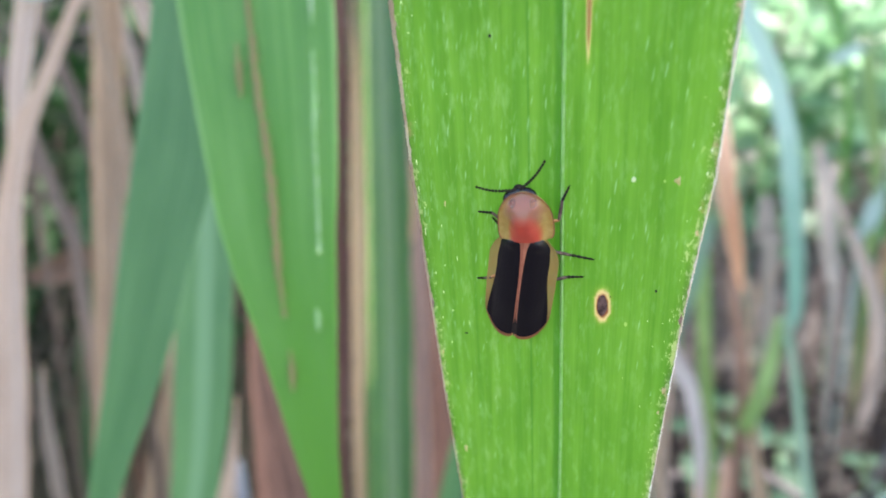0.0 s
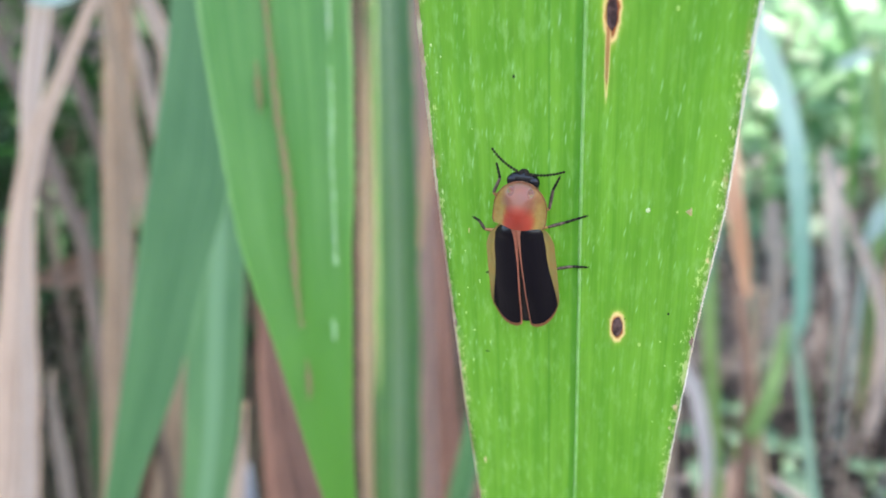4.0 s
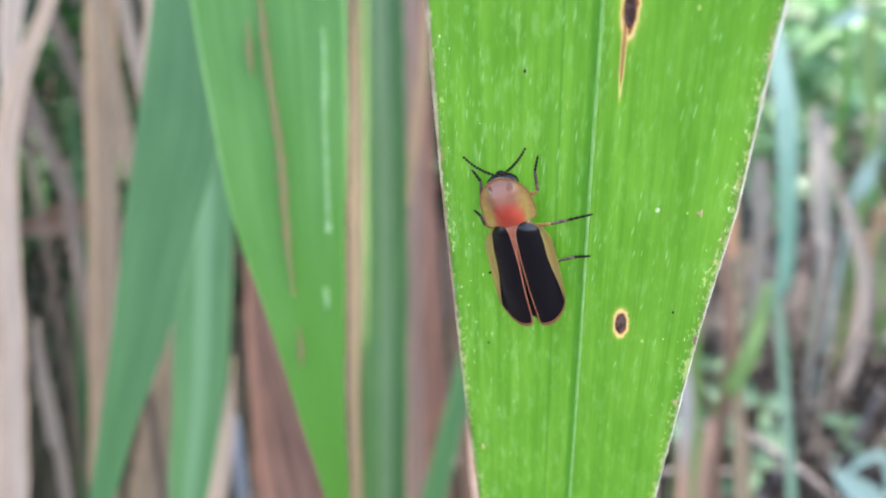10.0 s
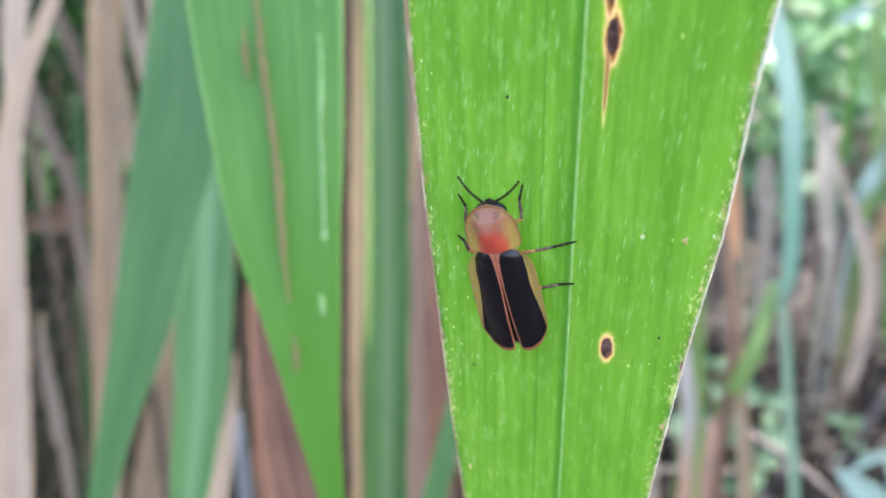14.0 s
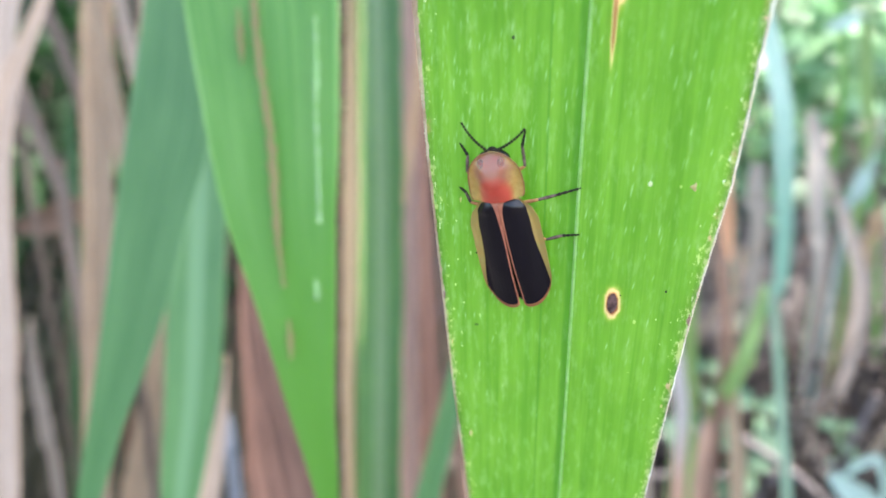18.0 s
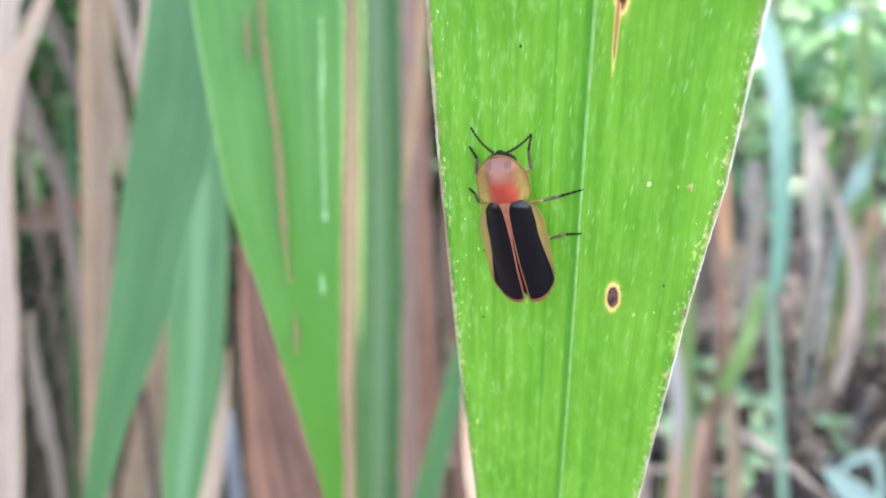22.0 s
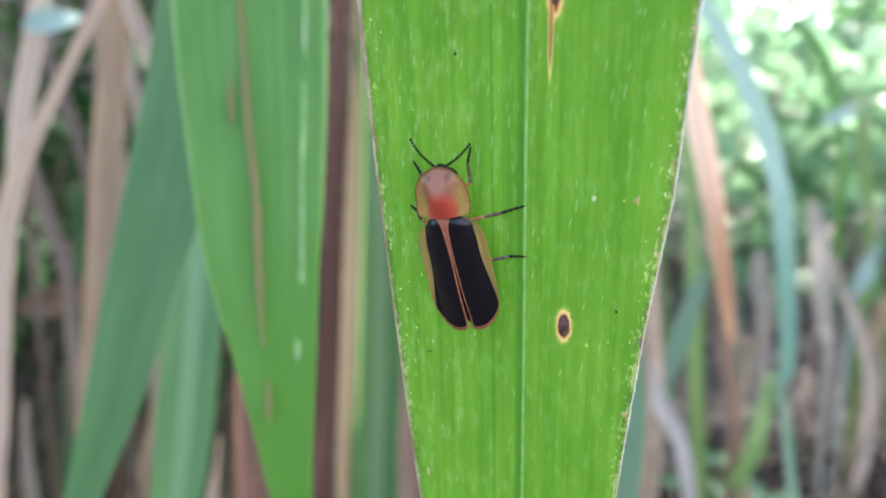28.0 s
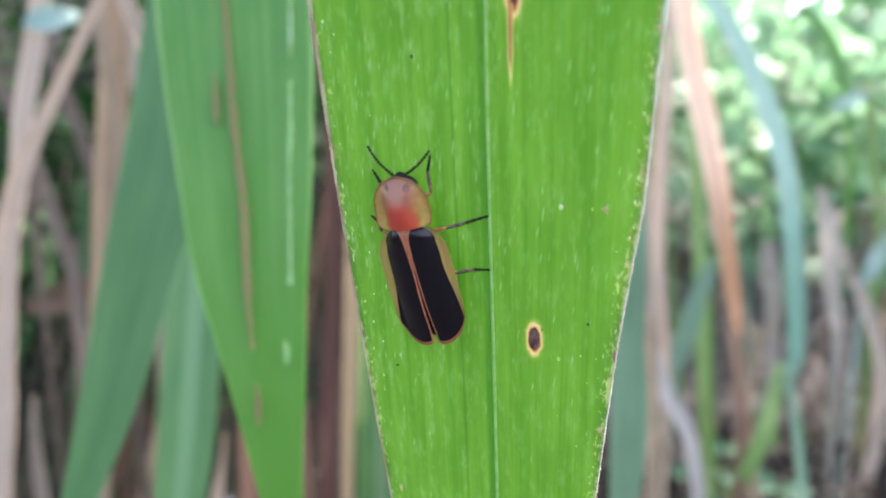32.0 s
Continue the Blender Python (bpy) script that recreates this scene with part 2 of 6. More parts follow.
def plain(name, colour, rough=0.5, other=None, scale=900.0, spec=0.4, relief=0.0, passing=0.0):
    m, nt, b = material(name)
    ob = coords(nt, "Object")
    n = noise_node(nt, ob, scale, 4.0)
    col = mix_colour(nt, steps(nt, n, 0.35, 0.65), colour, other or tuple(c * 0.72 for c in colour))
    nt.links.new(col, b.inputs["Base Color"])
    b.inputs["Roughness"].default_value = rough
    b.inputs["Specular IOR Level"].default_value = spec
    if relief:
        bump(nt, b, n, relief, 0.5)
    if passing:
        see_through(nt, b, col, passing)
    return m


BLADE_DARK, BLADE_LIGHT = (0.12, 0.28, 0.024), (0.22, 0.395, 0.065)
LESIONS = ((2.88, 19.5, 0.36, 0.86, 1.0), (1.62, 42.4, 0.36, 1.15, 1.0), (1.42, 40.1, 0.1, 2.0, 0.75), (1.36, 45.5, 0.26, 1.5, 1.0), (1.3, 48.5, 0.14, 2.3, 0.7))
M_BLADE = main_blade_material()
M_MIDRIB = plain("midrib_green", (0.30, 0.52, 0.16), 0.45, (0.2, 0.42, 0.08), 700)
M_MARGIN = plain("dry_margin", (0.78, 0.66, 0.46), 0.8, (0.46, 0.3, 0.2), 260, relief=0.0002, passing=0.4)
M_MARGIN_WHITE = plain("bleached_margin", (0.86, 0.85, 0.76), 0.8, (0.66, 0.58, 0.42), 260, relief=0.0002, passing=0.4)
M_SCAB = plain("brown_scab", (0.5, 0.36, 0.28), 0.85, (0.24, 0.13, 0.1), 700, relief=0.0002)
M_CORE = plain("dead_spot", (0.035, 0.014, 0.01), 0.7, (0.15, 0.085, 0.07), 1500, relief=0.0002)
M_SPECK_PALE = plain("pale_speck", (0.88, 0.88, 0.62), 0.7, (0.72, 0.78, 0.42), 1500, passing=0.4)
M_SPECK_TAN = plain("tan_scab", (0.78, 0.62, 0.36), 0.8, (0.6, 0.42, 0.2), 1500, passing=0.4)
M_SPECK_DARK = plain("dark_speck", (0.012, 0.012, 0.01), 0.7)

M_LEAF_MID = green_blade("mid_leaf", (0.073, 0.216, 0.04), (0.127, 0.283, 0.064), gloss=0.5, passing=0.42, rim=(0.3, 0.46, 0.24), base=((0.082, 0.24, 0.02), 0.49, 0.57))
M_LEAF_BLUE = green_blade("blue_green_leaf", (0.048, 0.143, 0.043), (0.084, 0.198, 0.068), gloss=0.5, passing=0.32, rim=(0.2, 0.33, 0.22))
M_LEAF_STRIPE = green_blade("striped_leaf", (0.05, 0.14, 0.043), (0.085, 0.19, 0.063), (0.12, 0.235, 0.105), gloss=0.5, passing=0.2)
M_LEAF_DEEP = green_blade("deep_green_leaf", (0.028, 0.095, 0.024), (0.056, 0.145, 0.032), (0.13, 0.21, 0.105), gloss=0.5, passing=0.2)
# Greener below; the paler top is the sky's sheen put into the colour.
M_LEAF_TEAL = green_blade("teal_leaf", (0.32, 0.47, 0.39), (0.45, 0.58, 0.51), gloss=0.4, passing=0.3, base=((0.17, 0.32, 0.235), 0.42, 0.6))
M_LEAF_MINT = green_blade("mint_leaf", (0.27, 0.4, 0.35), (0.39, 0.5, 0.46), gloss=0.5, passing=0.3)
M_LEAF_GREYISH = green_blade("greyish_green_leaf", (0.12, 0.23, 0.15), (0.2, 0.3, 0.22), gloss=0.5)
M_LEAF_STEM = green_blade("green_stem", (0.09, 0.18, 0.1), (0.16, 0.26, 0.17), gloss=0.5)
M_LEAF_YELLOW = green_blade("yellowing_leaf", (0.11, 0.22, 0.055), (0.21, 0.3, 0.1), gloss=0.6)
M_LEAF_OLIVE = green_blade("olive_leaf", (0.14, 0.25, 0.07), (0.23, 0.34, 0.12), gloss=0.6)
# Leaf green darkened: the shade among the stalks is in its colour.
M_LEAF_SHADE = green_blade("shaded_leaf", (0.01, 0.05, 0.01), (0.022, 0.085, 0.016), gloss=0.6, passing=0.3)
M_STREAK = dry_blade("brown_streak", (0.16, 0.18, 0.055), (0.19, 0.135, 0.06))
M_PALE_STREAK = plain("pale_streak", (0.25, 0.37, 0.2), 0.6, (0.14, 0.29, 0.09), 400)

M_DRY_CREAM = dry_blade("cream_dry_leaf", (0.45, 0.35, 0.268), (0.26, 0.185, 0.132))
M_DRY_TAN = dry_blade("tan_dry_leaf", (0.33, 0.252, 0.168), (0.17, 0.122, 0.078))
M_DRY_MAUVE = dry_blade("mauve_dry_leaf", (0.2, 0.118, 0.076), (0.03, 0.015, 0.01))
M_DRY_ORANGE = dry_blade("orange_dry_leaf", (0.73, 0.58, 0.47), (0.59, 0.36, 0.2), passing=0.3)
M_DRY_HANGING = dry_blade("hanging_dry_leaf", (0.82, 0.68, 0.56), (0.72, 0.53, 0.38), passing=0.35, tip=((0.47, 0.28, 0.16), 0.12, 0.03))
M_DRY_PEACH = dry_blade("peach_dry_stalk", (0.37, 0.255, 0.19), (0.25, 0.16, 0.115))
M_DRY_GREY = dry_blade("grey_dry_leaf", (0.255, 0.212, 0.17), (0.14, 0.112, 0.088))
M_DRY_ASH = dry_blade("ash_dry_stick", (0.46, 0.43, 0.4), (0.31, 0.285, 0.262), tip=((0.42, 0.26, 0.19), 0.3, 0.24))
M_DRY_TAUPE = dry_blade("taupe_dry_leaf", (0.15, 0.115, 0.088), (0.055, 0.04, 0.03))
M_DRY_UMBER = dry_blade("umber_dry_leaf", (0.12, 0.07, 0.04), (0.045, 0.026, 0.015))
M_DRY_BONE = dry_blade("bone_dry_leaf", (0.3, 0.27, 0.222), (0.19, 0.165, 0.132))
M_DRY_PALE = dry_blade("pale_dry_stem", (0.36, 0.3, 0.24), (0.24, 0.19, 0.15))
M_DRY_RED = dry_blade("reddish_dry_leaf", (0.25, 0.13, 0.086), (0.05, 0.022, 0.015))
M_DRY_BROWN = dry_blade("dark_brown_dry_leaf", (0.14, 0.06, 0.042), (0.045, 0.017, 0.013))
M_DRY_YELLOW = dry_blade("yellow_dry_leaf", (0.4, 0.29, 0.16), (0.25, 0.155, 0.095))
# Dry leaf copy blackened by painted-in shade, for the thicket's gaps.
M_DRY_SHADED = dry_blade("shaded_dry_leaf", (0.07, 0.034, 0.026), (0.024, 0.011, 0.009))
M_DRY_BLUE = dry_blade("bluish_grey_dry_leaf", (0.24, 0.265, 0.295), (0.14, 0.152, 0.172))
M_DRY_PINK = dry_blade("pinkish_dry_leaf", (0.33, 0.225, 0.185), (0.17, 0.1, 0.08))


def soil_material():
    m, nt, b = material("soil")
    ob = coords(nt, "Object")
    big = noise_node(nt, ob, 7.0, 6.0, 0.65)
    small = noise_node(nt, ob, 90.0, 5.0, 0.7)
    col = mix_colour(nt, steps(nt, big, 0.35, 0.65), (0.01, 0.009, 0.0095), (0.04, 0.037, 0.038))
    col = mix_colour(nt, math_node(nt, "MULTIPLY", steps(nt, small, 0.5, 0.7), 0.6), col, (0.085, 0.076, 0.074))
    nt.links.new(col, b.inputs["Base Color"])
    b.inputs["Roughness"].default_value = 0.95
    bump(nt, b, math_node(nt, "ADD", big, small), 0.02, 0.8)
    return m


def crown_material(name, dark, light, gloss=0.35, passing=0.45):
    m, nt, b = material(name)
    r = per_island(nt)
    n = noise_node(nt, coords(nt, "Object"), 40.0, 3.0)
    col = mix_colour(nt, math_node(nt, "ADD", math_node(nt, "MULTIPLY", r, 0.75), math_node(nt, "MULTIPLY", n, 0.25)), dark, light)
    nt.links.new(col, b.inputs["Base Color"])
    b.inputs["Roughness"].default_value = gloss
    see_through(nt, b, col, passing)
    return m


def litter_material():
    m, nt, b = material("leaf_litter")
    r = per_island(nt)
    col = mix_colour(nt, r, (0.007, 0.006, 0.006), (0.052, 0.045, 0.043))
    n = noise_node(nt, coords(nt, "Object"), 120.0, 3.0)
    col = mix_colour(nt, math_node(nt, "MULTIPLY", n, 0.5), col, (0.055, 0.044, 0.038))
    nt.links.new(col, b.inputs["Base Color"])
    b.inputs["Roughness"].default_value = 0.85
    return m


M_SOIL = soil_material()
# Near-black leaf colour for the heaps added to darken the ground.
M_DARKENING = crown_material("darkening_leaves", (0.006, 0.005, 0.005), (0.04, 0.034, 0.032), 0.9)
M_CROWN = crown_material("shrub_leaves", (0.035, 0.12, 0.035), (0.33, 0.52, 0.33), 0.38, 0.5)
M_HERB_PALE = crown_material("pale_herb_leaves", (0.16, 0.26, 0.22), (0.28, 0.38, 0.35), 0.5)
M_HERB = crown_material("herb_leaves", (0.03, 0.085, 0.04), (0.07, 0.14, 0.085), 0.7)
# Shrub leaf colours darkened to hold the shade behind the dead stalks.
M_CROWN_SHADED = crown_material("shaded_shrub_leaves", (0.004, 0.018, 0.004), (0.022, 0.08, 0.017), 0.8)
M_LITTER = litter_material()
M_TWIG = plain("twig_bark", (0.2, 0.15, 0.12), 0.9, (0.1, 0.07, 0.055), 60, relief=0.002)
M_TWIG_PALE = plain("weathered_twig", (0.135, 0.12, 0.12), 0.9, (0.065, 0.056, 0.057), 60, relief=0.002)
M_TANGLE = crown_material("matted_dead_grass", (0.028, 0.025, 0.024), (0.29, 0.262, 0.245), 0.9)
# Pale copy of the matted grass, with bright haze put into its colour.
M_TANGLE_HAZY = crown_material("hazy_dead_grass", (0.09, 0.09, 0.075), (0.5, 0.48, 0.41), 0.9)
# Stem colours kept dark to carry the shade between the stalks.
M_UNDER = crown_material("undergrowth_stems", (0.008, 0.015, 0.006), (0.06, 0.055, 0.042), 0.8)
M_CULM = plain("green_culm", (0.1, 0.18, 0.05), 0.6, (0.13, 0.19, 0.07), 60, 0.2)


# ---------------------------------------------------------------- mesh helpers
def mesh_of(name, verts, faces, uvs=None, smooth=True):
    me = bpy.data.meshes.new(name)
    me.from_pydata([tuple(v) for v in verts], [], faces)
    if uvs is not None:
        layer = me.uv_layers.new(name="UVMap")
        flat = np.array([uvs[l.vertex_index] for l in me.loops], dtype=np.float32).ravel()
        layer.data.foreach_set("uv", flat)
    if smooth:
        me.polygons.foreach_set("use_smooth", [True] * len(me.polygons))
    me.update()
    return me


def part_mesh(name, me, mat, parent=None, label=""):
    ob = new(name, me)
    me.materials.append(mat)
    if parent is not None:
        ob.parent = parent
    return tagged(ob, label)


def thing(name, m, label, category, group="", kind=""):
    ob = new(name)
    ob.empty_display_size = 0.01
    ob.matrix_world = m
    return tagged(ob, label, category, group, kind)


def smooth_line(points, n):
    """Catmull-Rom through points of any dimension, n samples."""
    p = [np.array(q, float) for q in points]
    p = [2 * p[0] - p[1]] + p + [2 * p[-1] - p[-2]]
    out = []
    m = len(p) - 3
    for i in range(n):
        s = i / (n - 1) * m
        k = min(int(s), m - 1)
        t = s - k
        a, b, c, d = p[k:k + 4]
        out.append(0.5 * (2 * b + (c - a) * t + (2 * a - 5 * b + 4 * c - d) * t * t + (3 * b - a - 3 * c + d) * t ** 3))
    return out


def strap_mesh(name, points, fold=0.12, turn=0.0, thick=0.0003, n=36, ragged=0.03, curl=0.0, cols=7, seed=1):
    """A strap-shaped leaf along points (x, y, z, width), its face turned to -y and then by turn degrees; folded along its middle."""
    rng = random.Random(seed)
    line = smooth_line(points, n)
    verts, uvs, faces = [], [], []
    run = 0.0
    for i, q in enumerate(line):
        pos, w = Vector(q[:3]), max(q[3], 0.0004)
        a, b = Vector(line[max(i - 1, 0)][:3]), Vector(line[min(i + 1, n - 1)][:3])
        t = (b - a).normalized()
        if i:
            run += (pos - Vector(line[i - 1][:3])).length
        side = t.cross(Vector((0, -1, 0)))
        side = side.normalized() if side.length > 0.15 else Vector((1, 0, 0))
        side = Matrix.Rotation(radians(turn + curl * i / n), 3, t) @ side
        nrm = side.cross(t).normalized()
        if nrm.y > 0:
            nrm = -nrm
        jl, jr = 1 + rng.uniform(-ragged, ragged), 1 + rng.uniform(-ragged, ragged)
        for c in range(cols):
            u = 2 * c / (cols - 1) - 1
            if cols > 3 and 0 < c < cols - 1:
                u *= 1.43 if abs(u) > 0.6 else 1.35
            lift = fold * w * (abs(u) ** 1.4) * 0.5
            verts.append(pos + side * (u * w / 2 * (jl if u < 0 else jr)) + nrm * lift)
            uvs.append(((u + 1) / 2, run))
    back = len(verts)
    for i in range(n):
        for c in range(cols):
            q = verts[i * cols + c]
            verts.append(q + Vector((0, thick, 0)))
            uvs.append(uvs[i * cols + c])
    for i in range(n - 1):
        for c in range(cols - 1):
            k = i * cols + c
            faces.append((k, k + 1, k + cols + 1, k + cols))
            faces.append((back + k, back + k + cols, back + k + cols + 1, back + k + 1))
        for c in (0, cols - 1):
            k = i * cols + c
            faces.append((k, k + cols, back + k + cols, back + k))
    for i in (0, n - 1):
        for c in range(cols - 1):
            k = i * cols + c
            faces.append((k, back + k, back + k + 1, k + 1))
    return mesh_of(name, verts, faces, uvs)


def tube_mesh(name, points, sides=8, n=None, ring=None):
    """A tapered tube along points (x, y, z, radius); ring(i, n) may swell it."""
    line = smooth_line(points, n or 4 * len(points)) if len(points) > 2 or n else [np.array(p, float) for p in points]
    k = len(line)
    verts, faces = [], []
    for i, q in enumerate(line):
        a, b = Vector(line[max(i - 1, 0)][:3]), Vector(line[min(i + 1, k - 1)][:3])
        t = (b - a).normalized()
        ref = Vector((0, 0, 1)) if abs(t.z) < 0.9 else Vector((1, 0, 0))
        s = t.cross(ref).normalized()
        o = t.cross(s)
        r = q[3] * (ring(i, k) if ring else 1.0)
        for j in range(sides):
            an = 2 * math.pi * j / sides
            verts.append(Vector(q[:3]) + s * (r * math.cos(an)) + o * (r * math.sin(an)))
    for i in range(k - 1):
        for j in range(sides):
            faces.append((i * sides + j, i * sides + (j + 1) % sides, (i + 1) * sides + (j + 1) % sides, (i + 1) * sides + j))
    faces.append(tuple(reversed(range(sides))))
    faces.append(tuple((k - 1) * sides + j for j in range(sides)))
    return mesh_of(name, verts, faces)


def blob_mesh(name, rx, ry, rz, centre=(0, 0, 0), seg=20, rings=12, power=1.0, square=1.0):
    verts, faces = [], []
    for i in range(rings + 1):
        th = math.pi * i / rings
        for j in range(seg):
            ph = 2 * math.pi * j / seg
            s = math.sin(th) ** power
            c, d = (math.copysign(abs(f) ** square, f) for f in (math.cos(ph), math.sin(ph)))
            verts.append((centre[0] + rx * s * c, centre[1] + ry * s * d, centre[2] + rz * math.cos(th)))
    for i in range(rings):
        for j in range(seg):
            faces.append((i * seg + j, (i + 1) * seg + j, (i + 1) * seg + (j + 1) % seg, i * seg + (j + 1) % seg))
    return mesh_of(name, verts, faces)


# ---------------------------------------------------------------- ground
def ground_height(x, y):
    s = min(max((y - 0.85) / 0.9, 0.0), 1.0)
    far = min(max((y - 2.5) / 6.0, 0.0), 1.0)
    bank = 0.34 * s * s * (3 - 2 * s) + 0.5 * far
    # Rise added on the left to shut out the sky behind the stalks.
    left = min(max((0.45 - x) / 0.7, 0.0), 1.0) * min(max((y - 1.25) / 0.9, 0.0), 1.0)
    bank += 0.95 * left * left * (3 - 2 * left) * (1.0 if y < 6 else math.exp(-(y - 6) / 4))
    near = math.exp(-((x / 3.0) ** 2 + ((y - 1) / 3.0) ** 2))
    rough = noise.fractal(Vector((x * 3.1, y * 3.1, 0.3)), 0.8, 2.1, 5) * 0.035 + noise.fractal(Vector((x * 14, y * 14, 2.3)), 0.7, 2.0, 3) * 0.012
    return bank + rough * near - 0.012


def build_ground():
    xs = [math.copysign(abs(v) ** 3.2, v) * 40 for v in np.linspace(-1, 1, 171)]
    verts = [(x, y + 1.0, ground_height(x, y + 1.0)) for y in xs for x in xs]
    n = len(xs)
    faces = [(j * n + i, j * n + i + 1, (j + 1) * n + i + 1, (j + 1) * n + i) for j in range(n - 1) for i in range(n - 1)]
    ob = part_mesh("ground", mesh_of("ground", verts, faces), M_SOIL)
    tagged(ob, "dark brown crumbly soil rising to a bank", "ground", kind="structure")


build_ground()

# ---------------------------------------------------------------- the bright blade and its plant
BLADE = Matrix(((0.96048947, -0.0646582, -0.2707015, 0.00980484),
                (-0.27725969, -0.30696693, -0.91043856, 0.05824696),
                (-0.02422909, 0.94952126, -0.31276562, 0.51841571),
                (0, 0, 0, 1)))
# stations along the blade in mm: along, left half, right half
WIDTHS = ((-82, -0.25, 0.2), (-70, -1.9, 1.5), (-50, -4.3, 3.6), (-30, -6.2, 5.3), (-15, -7.35, 6.15), (0, -8.52, 7.05), (10, -9.3, 7.72), (20, -9.92, 8.45),
          (30, -10.5, 9.5), (40, -10.92, 9.9), (50, -11.1, 10.6), (70, -11.6, 11.4), (100, -12.0, 12.0), (160, -11.0, 11.0), (230, -6.0, 6.0), (262, -2.2, 2.2))


ARCH = 78.0


def blade_axis(s):
    """Centre line of the blade in its own plane (mm): straight, then arching back over the top; and how far it has turned."""
    if s < -20:
        d = -20 - s
        return Vector((0, s, -0.004 * d * d)), 0.0
    if s < ARCH:
        return Vector((0, s, 0)), 0.0
    r, lim = 90.0, radians(105)
    a = min((s - ARCH) / r, lim)
    p = Vector((0, ARCH + r * math.sin(a), -r * (1 - math.cos(a))))
    rest = s - ARCH - r * lim
    if rest > 0:
        p += Vector((0, math.cos(lim), -math.sin(lim))) * rest
    return p, a


def blade_point(s, x, lift=0.0):
    """A point on the blade's face, in metres of its own space: x mm from the midrib at s mm along."""
    p, a = blade_axis(s)
    n = Vector((0, math.sin(a), math.cos(a)))
    v = 0.012 * abs(x) ** 1.25 - 0.12 * math.sin(x * 1.1 + 0.5) * 0.25
    return (p + Vector((x, 0, 0)) + n * (v + lift)) * 0.001


def blade_edges(s):
    st = WIDTHS
    for a, b in zip(st, st[1:]):
        if s <= b[0]:
            t = (s - a[0]) / (b[0] - a[0])
            return a[1] + (b[1] - a[1]) * t, a[2] + (b[2] - a[2]) * t
    return st[-1][1:]


def strip(name, rows, mat, parent, label="", uv=None):
    """Joins rows of points (all of one length) to a sheet."""
    n, c = len(rows), len(rows[0])
    verts = [p for r in rows for p in r]
    faces = [(i * c + j, i * c + j + 1, (i + 1) * c + j + 1, (i + 1) * c + j) for i in range(n - 1) for j in range(c - 1)]
    return part_mesh(name, mesh_of(name, verts, faces, uv), mat, parent, label)


# width of the dry margin in mm along each edge
MARGINS = (((-80, 0.04), (5, 0.07), (12, 0.08), (22, 0.1), (28, 0.12), (34, 0.16), (39, 0.24), (60, 0.26), (120, 0.25)),
           ((-80, 0.01), (12, 0.02), (20, 0.05), (30, 0.07), (36, 0.12), (41, 0.16), (120, 0.2)))


def along_table(table, s):
    for (a, u), (b, v) in zip(table, table[1:]):
        if s <= b:
            return u + (v - u) * (s - a) / (b - a)
    return table[-1][1]


# small marks near the edges, in mm: across, along, half width, half height
PRICKS_A = ((-10.14, 40.49, 0.12, 0.13), (-9.27, 21.17, 0.08, 0.13), (-8.53, 21.84, 0.06, 0.09), (-8.78, 19.54, 0.1, 0.16), (-8.18, 17.98, 0.12, 0.09), (-8.38, 15.04, 0.05, 0.22), (-8.41, 13.69, 0.05, 0.09),
            (-6.93, 16.96, 0.04, 0.19), (-9.82, 24.55, 0.07, 0.42), (-7.55, 22.52, 0.06, 0.24), (-8.98, 17.25, 0.06, 0.12), (-8.56, 25.09, 0.04, 0.12), (-9.5, 39.71, 0.05, 0.08), (-9.84, 38.64, 0.09, 0.06),
            (-7.59, 34.73, 0.05, 0.06), (-9.87, 32.76, 0.04, 0.06), (-9.71, 26.42, 0.05, 0.06), (-5.1, 10.08, 0.04, 0.09), (-5.66, 15.36, 0.04, 0.06), (-10.03, 29.87, 0.07, 0.25), (-10.04, 27.87, 0.07, 0.25))
PRICKS_B = ((9.15, 35.32, 0.11, 0.22), (8.99, 33.14, 0.08, 0.12), (9.07, 31.46, 0.11, 0.25), (8.95, 29.95, 0.14, 0.2), (8.96, 28.27, 0.09, 0.16), (8.77, 27.59, 0.1, 0.14), (8.01, 26.59, 0.06, 0.09), (7.52, 18.82, 0.05, 0.25),
            (6.04, 18.6, 0.05, 0.09), (7.07, 18.53, 0.04, 0.06), (6.52, 16.48, 0.04, 0.09), (7.28, 17.01, 0.06, 0.05), (5.95, 10.94, 0.05, 0.08), (7.18, 9.33, 0.06, 0.09), (8.24, 20.84, 0.05, 0.25), (7.84, 16.65, 0.05, 0.25))
SCABS = ((8.24, 18.95, 0.15, 0.5, 0), (-9.72, 18.5, 0.13, 0.42, 0), (-10.15, 24.6, 0.07, 0.5, 0), (8.7, 25.78, 0.13, 0.24, 1), (9.62, 40.1, 0.22, 0.13, 1), (7.55, 12.7, 0.17, 0.34, 1), (-7.85, 4.3, 0.16, 0.4, 1), (-8.2, 26.87, 0.06, 0.26, 1), (-9.2, 14.0, 0.07, 0.3, 1), (7.3, 10.6, 0.09, 0.25, 1))


